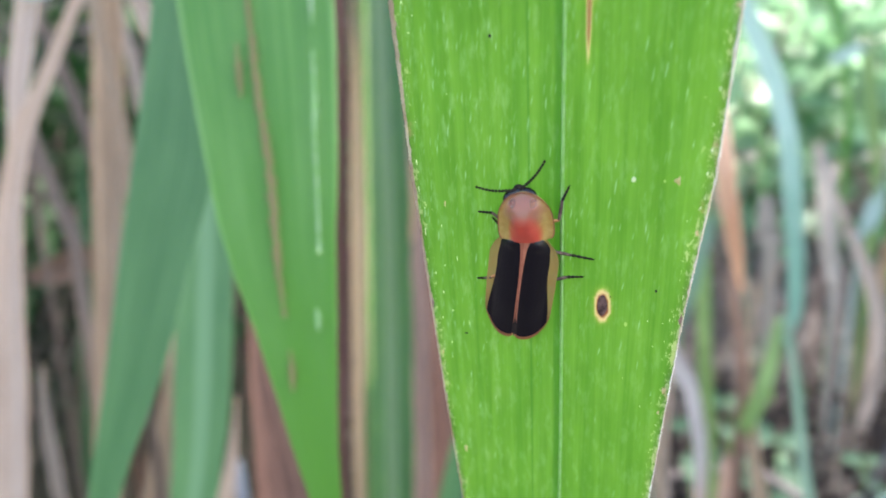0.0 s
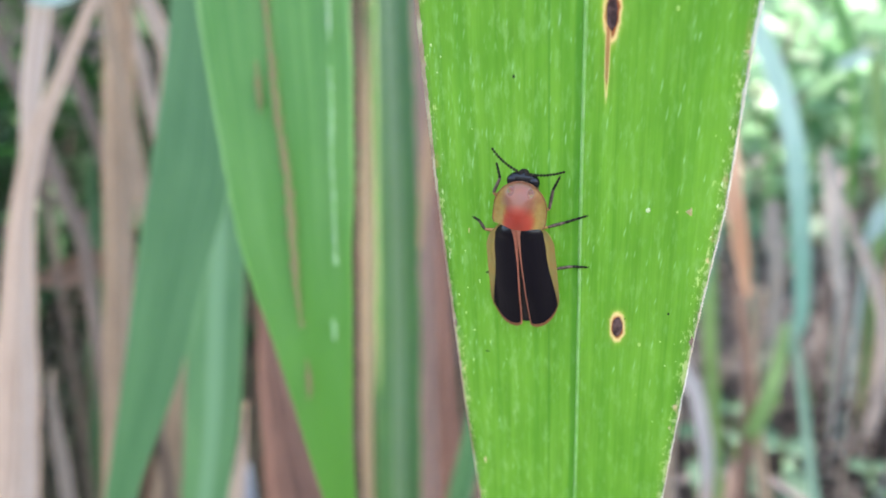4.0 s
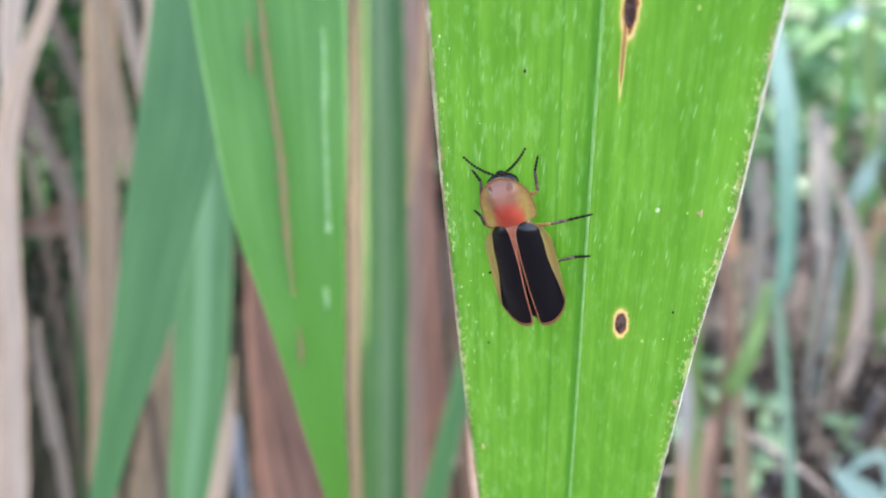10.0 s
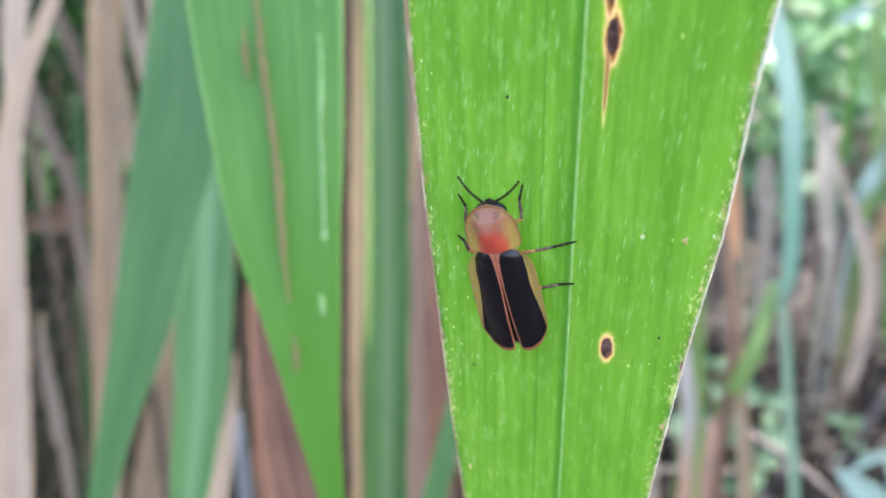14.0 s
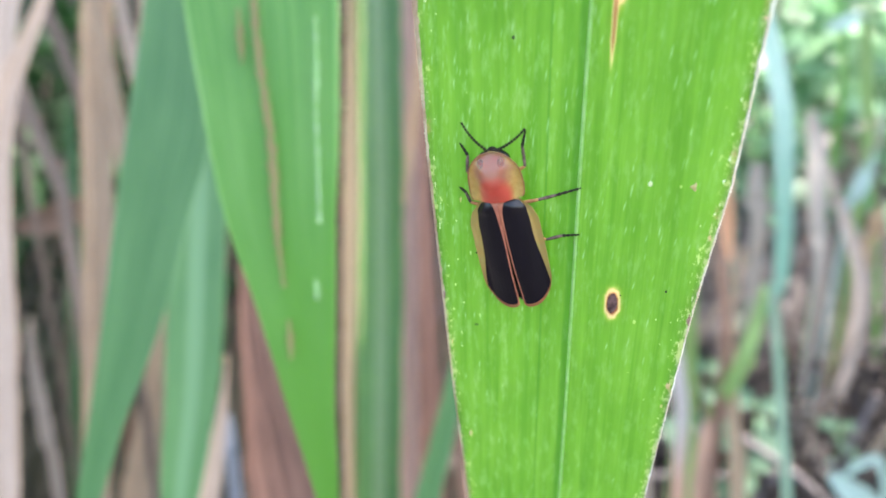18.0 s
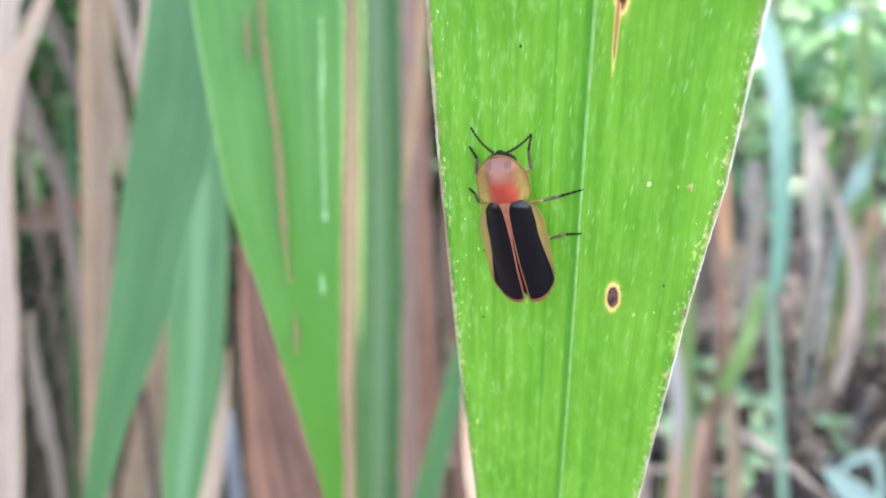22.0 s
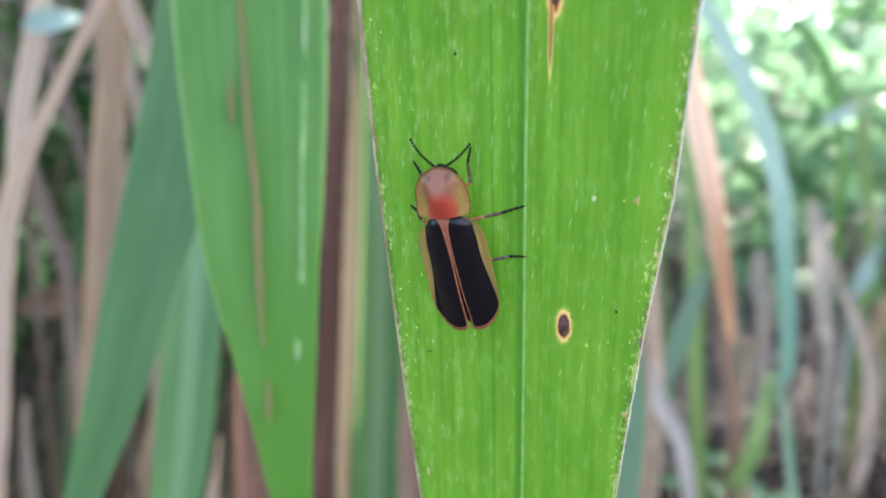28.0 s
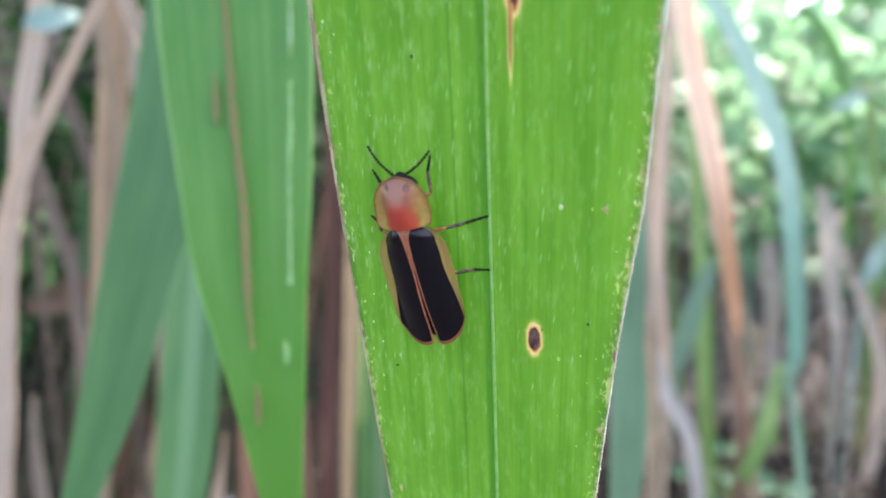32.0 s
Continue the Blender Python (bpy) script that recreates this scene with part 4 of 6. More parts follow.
# (label, material, turn, points)
for k, (label, mat, turn, pts) in enumerate((
    ("pale pinkish dead leaf widening downwards", M_DRY_CREAM, 0, [(-0.1898, 0.4827, 0.6988, 0.0064), (-0.2254, 0.463, 0.6075, 0.0072), (-0.2385, 0.4558, 0.574, 0.009), (-0.2506, 0.4484, 0.5398, 0.0125), (-0.2566, 0.438, 0.4914, 0.0164), (-0.256, 0.4163, 0.3905, 0.0273), (-0.2564, 0.399, 0.3105, 0.0324), (-0.2571, 0.3738, 0.1932, 0.0324), (-0.2575, 0.3738, 0, 0.0227)]),
    ("pale upright dead leaf", M_DRY_CREAM, 15, [(-0.2701, 0.5363, 0.7104, 0.0164), (-0.2776, 0.5153, 0.6129, 0.0182), (-0.2807, 0.5065, 0.5721, 0.017), (-0.2813, 0.4945, 0.5166, 0.0151), (-0.2871, 0.481, 0.4535, 0.0129), (-0.2979, 0.4558, 0.3367, 0.0129), (-0.3051, 0.4558, 0, 0.009)]),
    ("thin leaning dead stalk", M_DRY_TAUPE, 0, [(-0.3787, 0.5846, 0.6978, 0.0082), (-0.3347, 0.5658, 0.61, 0.0092), (-0.3175, 0.5584, 0.5757, 0.0092), (-0.3024, 0.551, 0.5413, 0.0075), (-0.2953, 0.5405, 0.4925, 0.0058), (-0.2746, 0.5155, 0.3764, 0.004), (-0.2474, 0.5155, 0, 0.003)]),
    ("broad upright tan dead stalk", M_DRY_TAN, 0, [(-0.2604, 0.6204, 0.7208, 0.0206), (-0.2588, 0.5993, 0.623, 0.0228), (-0.2574, 0.5799, 0.5329, 0.0242), (-0.2549, 0.5577, 0.4298, 0.0228), (-0.2527, 0.5168, 0.2401, 0.0211), (-0.2513, 0.4916, 0.1228, 0.0211), (-0.2504, 0.4916, 0, 0.0148)]),
    ("short tan dead leaf peeling off a stalk", M_DRY_TAN, 10, [(-0.262, 0.612, 0.7, 0.01), (-0.2688, 0.5977, 0.6629, 0.0117), (-0.2488, 0.5771, 0.5671, 0.013), (-0.2348, 0.5626, 0.4998, 0.0138), (-0.2268, 0.5544, 0.4619, 0.0086)]),
    ("thin slanting dead stick", M_DRY_TAUPE, 0, [(-0.3825, 0.6884, 0.7047, 0.0097), (-0.3404, 0.6693, 0.616, 0.0108), (-0.3201, 0.6601, 0.573, 0.0118), (-0.2985, 0.6477, 0.5156, 0.0108), (-0.2864, 0.6374, 0.4676, 0.0079), (-0.2576, 0.6129, 0.3537, 0.0079), (-0.2385, 0.6129, 0, 0.0055)]),
    ("slanting taupe dead leaf", M_DRY_TAUPE, 0, [(-0.4105, 0.7174, 0.6019, 0.0123), (-0.3719, 0.698, 0.5117, 0.0129), (-0.3587, 0.6914, 0.4808, 0.0142), (-0.3428, 0.6842, 0.4474, 0.0143), (-0.3363, 0.6758, 0.4086, 0.012), (-0.3171, 0.6509, 0.2928, 0.012), (-0.3042, 0.6509, 0, 0.0126)]),
    ("brown bent dead leaf", M_DRY_UMBER, 0, [(-0.4127, 0.7251, 0.3963, 0.012), (-0.3772, 0.7264, 0.4062, 0.0284), (-0.3461, 0.7283, 0.415, 0.0227), (-0.332, 0.735, 0.36, 0.02), (-0.325, 0.745, 0.2, 0.016), (-0.32, 0.75, 0, 0.012)]),
    ("curled cream dead leaf", M_DRY_CREAM, 0, [(-0.1905, 0.481, 0.69, 0.006), (-0.192, 0.42, 0.705, 0.007), (-0.17, 0.3773, 0.665, 0.0072), (-0.138, 0.3584, 0.5965, 0.008), (-0.1303, 0.3551, 0.5811, 0.0106), (-0.1321, 0.3507, 0.5603, 0.009), (-0.1354, 0.3445, 0.5317, 0.0032)]),
    ("grey slanting dead stick", M_DRY_GREY, 0, [(-0.3148, 0.7377, 0.6956, 0.0095), (-0.2891, 0.7173, 0.6011, 0.0106), (-0.2778, 0.7084, 0.5598, 0.0133), (-0.2676, 0.7, 0.5206, 0.0133), (-0.263, 0.6884, 0.4667, 0.0095), (-0.2531, 0.6632, 0.3498, 0.0095), (-0.2465, 0.6632, 0, 0.0067)]),
    ("thin grey leaning dead stalk", M_DRY_GREY, 0, [(-0.351, 0.625, 0.34, 0.002), (-0.3499, 0.62, 0.3186, 0.006), (-0.3485, 0.62, 0.2891, 0.0101), (-0.3452, 0.62, 0.2562, 0.0123), (-0.343, 0.62, 0.2226, 0.0124), (-0.3396, 0.62, 0.1939, 0.0094), (-0.333, 0.615, 0, 0.007)]),
    ("broad tan dead leaf behind green leaves", M_DRY_TAN, 0, [(-0.2224, 0.628, 0.381, 0.0245), (-0.2303, 0.626, 0.3184, 0.0301), (-0.2402, 0.625, 0.2585, 0.0384), (-0.2511, 0.625, 0.2016, 0.0444), (-0.2602, 0.625, 0.1532, 0.0479), (-0.275, 0.625, 0, 0.04)]),
    ("bluish grey dead leaf", M_DRY_BLUE, 0, [(-0.1467, 0.505, 0.31, 0.004), (-0.145, 0.5, 0.288, 0.0088), (-0.1435, 0.5, 0.265, 0.0095), (-0.142, 0.5, 0.2, 0.009), (-0.14, 0.5, 0, 0.008)]),
    ("peach coloured dead stalk", M_DRY_PEACH, 0, [(0.2569, 0.6, 0.3526, 0.0045), (0.2559, 0.6, 0.3117, 0.009), (0.2509, 0.598, 0.2802, 0.0118), (0.246, 0.595, 0.2667, 0.0157), (0.242, 0.59, 0.2396, 0.0198), (0.2425, 0.59, 0.2065, 0.0215), (0.2442, 0.59, 0.1783, 0.0215), (0.248, 0.59, 0, 0.015)]),
    ("short tan bent dead stalk", M_DRY_TAN, 0, [(0.2715, 0.62, 0.2822, 0.0047), (0.2812, 0.62, 0.2438, 0.0075), (0.2893, 0.62, 0.192, 0.0094), (0.3, 0.62, 0, 0.009)]),
    ("pale upright dead stalk over the hollow", M_DRY_PINK, 0, [(0.2497, 0.8, 0.1744, 0.004), (0.253, 0.8, 0.13, 0.0071), (0.2579, 0.8, 0.0863, 0.0085), (0.262, 0.79, 0, 0.0085)]),
    ("orange tan upright dead stalk", M_DRY_TAN, 0, [(0.2943, 0.8, 0.1678, 0.006), (0.299, 0.8, 0.13, 0.0109), (0.3035, 0.8, 0.0869, 0.0121), (0.308, 0.79, 0, 0.012)]),
    ("whitish dead leaf tip", M_DRY_CREAM, 0, [(-0.1075, 0.369, 0.41, 0.001), (-0.1082, 0.3664, 0.3958, 0.0024), (-0.1098, 0.3626, 0.378, 0.0055), (-0.1149, 0.3541, 0.3388, 0.0097), (-0.1301, 0.329, 0.2225, 0.0097), (-0.1403, 0.329, 0, 0.0068)]),
    ("broad reddish brown dead leaf", M_DRY_RED, 0, [(-0.109, 0.42, 0.55, 0.0014), (-0.1074, 0.4113, 0.5092, 0.0032), (-0.1046, 0.4032, 0.4719, 0.0057), (-0.0979, 0.3912, 0.416, 0.0159), (-0.0876, 0.3805, 0.3664, 0.0286), (-0.079, 0.3724, 0.3286, 0.0382), (-0.0531, 0.3478, 0.2141, 0.0382), (-0.0358, 0.3478, 0, 0.0267)]),
    ("yellow beige dead stalk", M_DRY_YELLOW, 0, [(-0.0497, 0.4324, 0.7018, 0.0031), (-0.0471, 0.4113, 0.6041, 0.0034), (-0.0455, 0.3979, 0.5419, 0.006), (-0.0442, 0.3884, 0.4975, 0.008), (-0.0441, 0.3825, 0.4706, 0.0075), (-0.0438, 0.375, 0.4353, 0.007), (-0.0438, 0.3667, 0.3968, 0.0055), (-0.0417, 0.3544, 0.34, 0.0045), (-0.0373, 0.3292, 0.2227, 0.0045), (-0.0344, 0.3292, 0, 0.0031)]),
    ("dark brown dead stalk", M_DRY_BROWN, 0, [(-0.0616, 0.4663, 0.7184, 0.0095), (-0.0609, 0.449, 0.62, 0.0106), (-0.0603, 0.4314, 0.5206, 0.0106), (-0.0596, 0.4145, 0.4243, 0.0097), (-0.0588, 0.3936, 0.3062, 0.0097), (-0.0583, 0.3936, 0, 0.0069)]),
    ("upright pinkish brown dead stalk", M_DRY_PINK, 0, [(-0.0311, 0.5374, 0.7143, 0.0125), (-0.0248, 0.5163, 0.6168, 0.0135), (-0.0202, 0.4996, 0.5391, 0.0135), (-0.0169, 0.4804, 0.4499, 0.013), (-0.0124, 0.4453, 0.2867, 0.013), (-0.0091, 0.42, 0.1694, 0.013), (-0.007, 0.42, 0, 0.01)]),
    ("yellowish withered hanging leaf", M_DRY_YELLOW, 0, [(-0.0285, 0.536, 0.705, 0.004), (-0.015, 0.49, 0.735, 0.005), (-0.0042, 0.4535, 0.7048, 0.0045), (-0.0086, 0.4325, 0.6071, 0.005), (-0.0101, 0.4231, 0.5636, 0.006), (-0.0141, 0.413, 0.5169, 0.006), (-0.0173, 0.4056, 0.4826, 0.002)]),
    ("mauve brown dead stalk", M_DRY_MAUVE, 0, [(0.0109, 0.5166, 0.7126, 0.0131), (0.0118, 0.4955, 0.6148, 0.0145), (0.0132, 0.461, 0.4545, 0.0153), (0.0202, 0.4412, 0.3626, 0.0153), (0.029, 0.416, 0.2456, 0.0153), (0.0349, 0.416, 0, 0.0107)]),
    ("short tan dead leaf", M_DRY_ORANGE, 0, [(0.0185, 0.357, 0.44, 0.001), (0.0199, 0.3512, 0.4197, 0.0046), (0.0224, 0.3439, 0.386, 0.0104), (0.0273, 0.3366, 0.3517, 0.0144), (0.0438, 0.3115, 0.2355, 0.0144), (0.0548, 0.3115, 0, 0.0101)]),
    ("hanging orange dead leaf paling towards its top", M_DRY_HANGING, 0, [(0.126, 0.517, 0.64, 0.004), (0.115, 0.505, 0.71, 0.006), (0.1144, 0.46, 0.73, 0.0097), (0.1335, 0.4383, 0.6417, 0.0108), (0.1412, 0.4337, 0.6024, 0.0138), (0.1545, 0.4269, 0.5445, 0.013), (0.1625, 0.424, 0.505, 0.0105), (0.168, 0.4209, 0.472, 0.0085), (0.1715, 0.418, 0.452, 0.0025)]),
    ("pale bent dead stem on the bank", M_DRY_PALE, 0, [(0.5895, 1.1124, 0.4372, 0.0068), (0.6012, 1.1034, 0.3951, 0.0136), (0.6276, 1.0901, 0.3333, 0.019), (0.6451, 1.0714, 0.2465, 0.0217), (0.6306, 1.0497, 0.1459, 0.0217), (0.6153, 1.039, 0.0959, 0.019), (0.5953, 1.029, 0.03, 0.019)]),
    ("greyish white dead stick", M_DRY_ASH, 0, [(0.1512, 0.5451, 0.456, 0.005), (0.1548, 0.5412, 0.424, 0.0075), (0.1674, 0.5367, 0.386, 0.0118), (0.184, 0.534, 0.3585, 0.0115), (0.1895, 0.532, 0.3368, 0.0108), (0.1945, 0.532, 0.3134, 0.0106), (0.1969, 0.532, 0.2894, 0.0098), (0.1977, 0.532, 0.26, 0.0099), (0.1994, 0.532, 0.2197, 0.0101), (0.203, 0.53, 0, 0.007)]),
    ("thin pinkish dead stalk", M_DRY_PALE, 0, [(0.1256, 0.5191, 0.6449, 0.0061), (0.1337, 0.5074, 0.5459, 0.0068), (0.139, 0.4998, 0.482, 0.0083), (0.1482, 0.4815, 0.3273, 0.0106), (0.1553, 0.4674, 0.2083, 0.0106), (0.1601, 0.4674, 0, 0.0074)]),
    ("pale beige upright dead stalk", M_DRY_CREAM, 0, [(0.1769, 0.62, 0.7333, 0.008), (0.1732, 0.5984, 0.6341, 0.0097), (0.1666, 0.5782, 0.5467, 0.0112), (0.1634, 0.5593, 0.4709, 0.0102), (0.1687, 0.5476, 0.4133, 0.0076), (0.1693, 0.536, 0.3567, 0.0067), (0.17, 0.5388, 0.2943, 0.0066), (0.172, 0.5288, 0, 0.0054)]),
    ("short pinkish upright dead stalk", M_DRY_TAN, 0, [(0.1342, 0.4766, 0.4527, 0.0029), (0.136, 0.468, 0.4216, 0.0072), (0.1378, 0.4586, 0.3841, 0.0078), (0.1398, 0.4533, 0.3382, 0.0078), (0.1487, 0.4433, 0, 0.0063)]),
    ("thin brown dead stalk", M_DRY_MAUVE, 0, [(0.2425, 0.6148, 0.4271, 0.0056), (0.2443, 0.6007, 0.3924, 0.0083), (0.2446, 0.5846, 0.3409, 0.0091), (0.2436, 0.5778, 0.2822, 0.0091), (0.2405, 0.5678, 0, 0.0073)]),
    ("tall reddish brown dead stalk", M_DRY_RED, 0, [(-0.0245, 0.6304, 0.6694, 0.0179), (-0.0193, 0.5933, 0.5609, 0.0202), (-0.0133, 0.5572, 0.4561, 0.0224), (-0.0049, 0.5198, 0.3468, 0.0238), (0.0038, 0.4924, 0.2358, 0.0238), (0.0082, 0.4824, 0, 0.019)]),
    ("dull reddish dead stalk", M_DRY_RED, 0, [(-0.1049, 0.4988, 0.4883, 0.0023), (-0.1, 0.4818, 0.4329, 0.009), (-0.0905, 0.4642, 0.375, 0.0165), (-0.0845, 0.4443, 0.2826, 0.0178), (-0.0815, 0.4343, 0, 0.015)]),
    ("short upright tan dead twig", M_DRY_TAN, 0, [(0.257, 0.637, 0.4214, 0.0049), (0.2607, 0.632, 0.378, 0.0087), (0.268, 0.625, 0.3155, 0.0106), (0.2857, 0.612, 0.164, 0.0106), (0.29, 0.612, 0, 0.0075)]),
)):
    lone_leaf("dead_leaf", label, "dead leaf", DEAD, mat, pts, 0.25, turn, seed=20 + k)


def dead_thicket():
    """Loose dead stalks behind the named ones: denser where the clump stands."""
    rng = random.Random(11)
    mats = (M_DRY_MAUVE, M_DRY_SHADED, M_DRY_SHADED, M_DRY_SHADED, M_DRY_BROWN, M_LEAF_DEEP)
    for k in range(86):
        right = k >= 26
        x = rng.uniform(0.25, 0.95) if right else rng.uniform(-0.85, 0.25)
        y = rng.uniform(0.85, 1.15) if right else rng.uniform(0.74, 1.05)
        if k >= 64:
            x, y = rng.uniform(0.5, 1.05), rng.uniform(1.1, 1.3)
        h = rng.uniform(0.12, 0.5) if right else rng.uniform(0.45, 0.95)
        lean, w = rng.uniform(-0.35, 0.35) * (1.6 if right else 0.7), rng.uniform(0.005, 0.015)
        z0 = ground_height(x, y)
        back = rng.uniform(-0.05, 0.1)
        pts = [(x + lean * h * t ** 1.5, y + back * t, z0 - 0.01 + h * t * (1 - 0.12 * t * abs(lean)), w * (1.0 - 0.75 * t)) for t in (1.0, 0.75, 0.5, 0.25, 0.0)]
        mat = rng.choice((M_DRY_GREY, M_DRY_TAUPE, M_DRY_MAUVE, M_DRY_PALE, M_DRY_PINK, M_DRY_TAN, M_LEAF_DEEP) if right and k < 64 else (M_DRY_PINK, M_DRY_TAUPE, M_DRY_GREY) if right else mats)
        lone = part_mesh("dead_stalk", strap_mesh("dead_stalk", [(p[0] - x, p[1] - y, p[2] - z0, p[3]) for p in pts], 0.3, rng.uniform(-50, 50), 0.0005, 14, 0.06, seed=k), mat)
        lone.matrix_world = Matrix.Translation((x, y, z0))
        tagged(lone, "loose dead grass stalk" if mat is not M_LEAF_DEEP else "narrow dark green leaf in the thicket", "dead stalk", "thicket behind the clump")


dead_thicket()


def bank_grass():
    """Long green grass leaves standing among the dead stalks on the bank."""
    rng = random.Random(17)
    for k in range(8):
        x, y = rng.uniform(0.36, 1.0), rng.uniform(0.85, 1.3)
        z0, h, w, lean = ground_height(x, y), rng.uniform(0.25, 0.6), rng.uniform(0.008, 0.016), rng.uniform(-0.3, 0.3)
        pts = [(lean * h * t ** 1.6, 0.05 * t, -0.01 + h * t * (1 - 0.2 * t * abs(lean)), w * (1.0 - 0.8 * t ** 2)) for t in (1.0, 0.75, 0.5, 0.25, 0.0)]
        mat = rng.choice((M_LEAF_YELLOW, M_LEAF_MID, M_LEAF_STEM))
        lone = part_mesh("grass_leaf", strap_mesh("grass_leaf", pts, 0.3, rng.uniform(-50, 50), 0.0005, 14, 0.04, seed=k), mat)
        lone.matrix_world = Matrix.Translation((x, y, z0))
        tagged(lone, "yellowish green grass leaf on the bank" if mat is M_LEAF_YELLOW else "soft green grass leaf on the bank", "leaf", "grass on the bank")

    for label, mat, pts in (
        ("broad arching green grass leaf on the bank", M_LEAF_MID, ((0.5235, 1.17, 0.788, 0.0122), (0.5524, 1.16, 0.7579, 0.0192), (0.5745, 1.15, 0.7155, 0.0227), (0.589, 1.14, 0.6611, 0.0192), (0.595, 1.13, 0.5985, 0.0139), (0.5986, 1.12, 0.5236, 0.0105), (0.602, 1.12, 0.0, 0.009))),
        ("upright green grass leaf on the bank", M_LEAF_YELLOW, ((0.6012, 1.1, 0.6697, 0.01), (0.6134, 1.1, 0.6059, 0.02), (0.6272, 1.1, 0.5249, 0.0217), (0.6379, 1.1, 0.4424, 0.0167), (0.645, 1.11, 0.0, 0.011))),
        ("beige dead leaf standing on the bank", M_DRY_BONE, ((0.523, 1.05, 0.515, 0.0108), (0.5297, 1.04, 0.4727, 0.0232), (0.5299, 1.02, 0.4122, 0.0263), (0.5351, 1.01, 0.3509, 0.0201), (0.5389, 1.0, 0.2896, 0.0139), (0.542, 1.0, 0.0, 0.009))),
        ("pale mint leaf slanting on the bank", M_LEAF_MINT, ((0.65, 1.1, 0.452, 0.006), (0.6462, 1.1, 0.4398, 0.0151), (0.6385, 1.1, 0.4158, 0.0269), (0.6294, 1.1, 0.3882, 0.0202), (0.6229, 1.1, 0.3675, 0.0101), (0.61, 1.1, 0.0, 0.005))),
        ("yellowed leaf standing on the bank", M_DRY_YELLOW, ((0.668, 1.1, 0.375, 0.006), (0.6675, 1.1, 0.3587, 0.0169), (0.6669, 1.1, 0.3346, 0.0237), (0.6608, 1.1, 0.3101, 0.0136), (0.65, 1.1, 0.0, 0.007))),
        ("broad beige dead leaf on the bank", M_DRY_BONE, ((0.476, 1.1, 0.44, 0.008), (0.4781, 1.1, 0.4205, 0.0235), (0.4831, 1.1, 0.3798, 0.0303), (0.491, 1.1, 0.3457, 0.0237), (0.5, 1.1, 0.0, 0.009))),
    ):
        x, y, _, w = pts[-1]
        lone_leaf("grass_leaf" if mat in (M_LEAF_MID, M_LEAF_YELLOW, M_LEAF_MINT) else "dead_leaf", label, "leaf", "grass on the bank", mat, [*pts[:-1], (x, y, ground_height(x, y) - 0.008, w)])
    for label, pts in (
        ("broad pale mint leaf arching over the soil", [(0.4197, 0.7, 0.1618, 0.006), (0.4292, 0.7, 0.1534, 0.016), (0.4448, 0.7, 0.1405, 0.025), (0.465, 0.7, 0.1262, 0.026), (0.4887, 0.7, 0.1, 0.02), (0.508, 0.705, 0.05, 0.013), (0.512, 0.71, -0.01, 0.009)]),
        ("narrow pale mint leaf arching over the soil", [(0.4458, 0.72, 0.1461, 0.004), (0.4536, 0.72, 0.1556, 0.009), (0.4674, 0.72, 0.1645, 0.011), (0.4822, 0.72, 0.166, 0.009), (0.5, 0.722, 0.11, 0.008), (0.516, 0.725, -0.01, 0.005)]),
    ):
        lone_leaf("grass_leaf", label, "leaf", "mint leaves on the soil", M_LEAF_MINT, pts)
    lone_leaf("grass_leaf", "small pale mint leaf caught between two grass leaves", "leaf", "", M_LEAF_MINT, [(0.5523, 1.1, 0.6288, 0.0067), (0.5718, 1.1, 0.6372, 0.0183), (0.5952, 1.1, 0.6473, 0.0167), (0.6107, 1.1, 0.654, 0.005)], n=20)


bank_grass()


# ---------------------------------------------------------------- shrubs, litter
def leaf_cloud(name, n, seed, centre, size, leaf, mat, parent=None, up=0.3, shape=None):
    """Many small folded leaves inside an uneven volume, as one mesh."""
    rng = np.random.default_rng(seed)
    verts, faces = [], []
    made = 0
    while made < n:
        q = rng.uniform(-1, 1, 3)
        if (q ** 2).sum() > 1.0 + 0.25 * noise.noise(Vector(q * 3.0) + Vector((seed, 0, 0))):
            continue
        if noise.noise(Vector(q * 2.6) + Vector((0, seed * 1.7, 0))) < -0.12:
            continue
        made += 1
        p = np.array(centre) + q * np.array(size)
        if shape and p[2] < shape(p[0], p[1]):
            p[2] = shape(p[0], p[1]) + abs(p[2]) * 0.05
        d = rng.normal(size=3)
        d[2] = d[2] * 0.6 - 0.2
        d /= np.linalg.norm(d)
        nrm = rng.normal(size=3) + np.array([0, -0.5, up * 3])
        s = np.cross(d, nrm)
        s /= np.linalg.norm(s) + 1e-9
        nn = np.cross(s, d)
        L = leaf * rng.uniform(0.6, 1.35)
        wd = L * rng.uniform(0.22, 0.34)
        k = len(verts)
        verts += [p, p + d * L * 0.35 + s * wd * 0.9 + nn * wd * 0.25, p + d * L * 0.72 + s * wd * 0.75 + nn * wd * 0.15, p + d * L - nn * L * 0.08,
                  p + d * L * 0.72 - s * wd * 0.75 + nn * wd * 0.15, p + d * L * 0.35 - s * wd * 0.9 + nn * wd * 0.25, p + d * L * 0.5]
        faces += [(k, k + 1, k + 6), (k + 1, k + 2, k + 6), (k + 2, k + 3, k + 6), (k + 3, k + 4, k + 6), (k + 4, k + 5, k + 6), (k + 5, k, k + 6)]
    ob = part_mesh(name, mesh_of(name, verts, faces), mat, parent)
    return ob


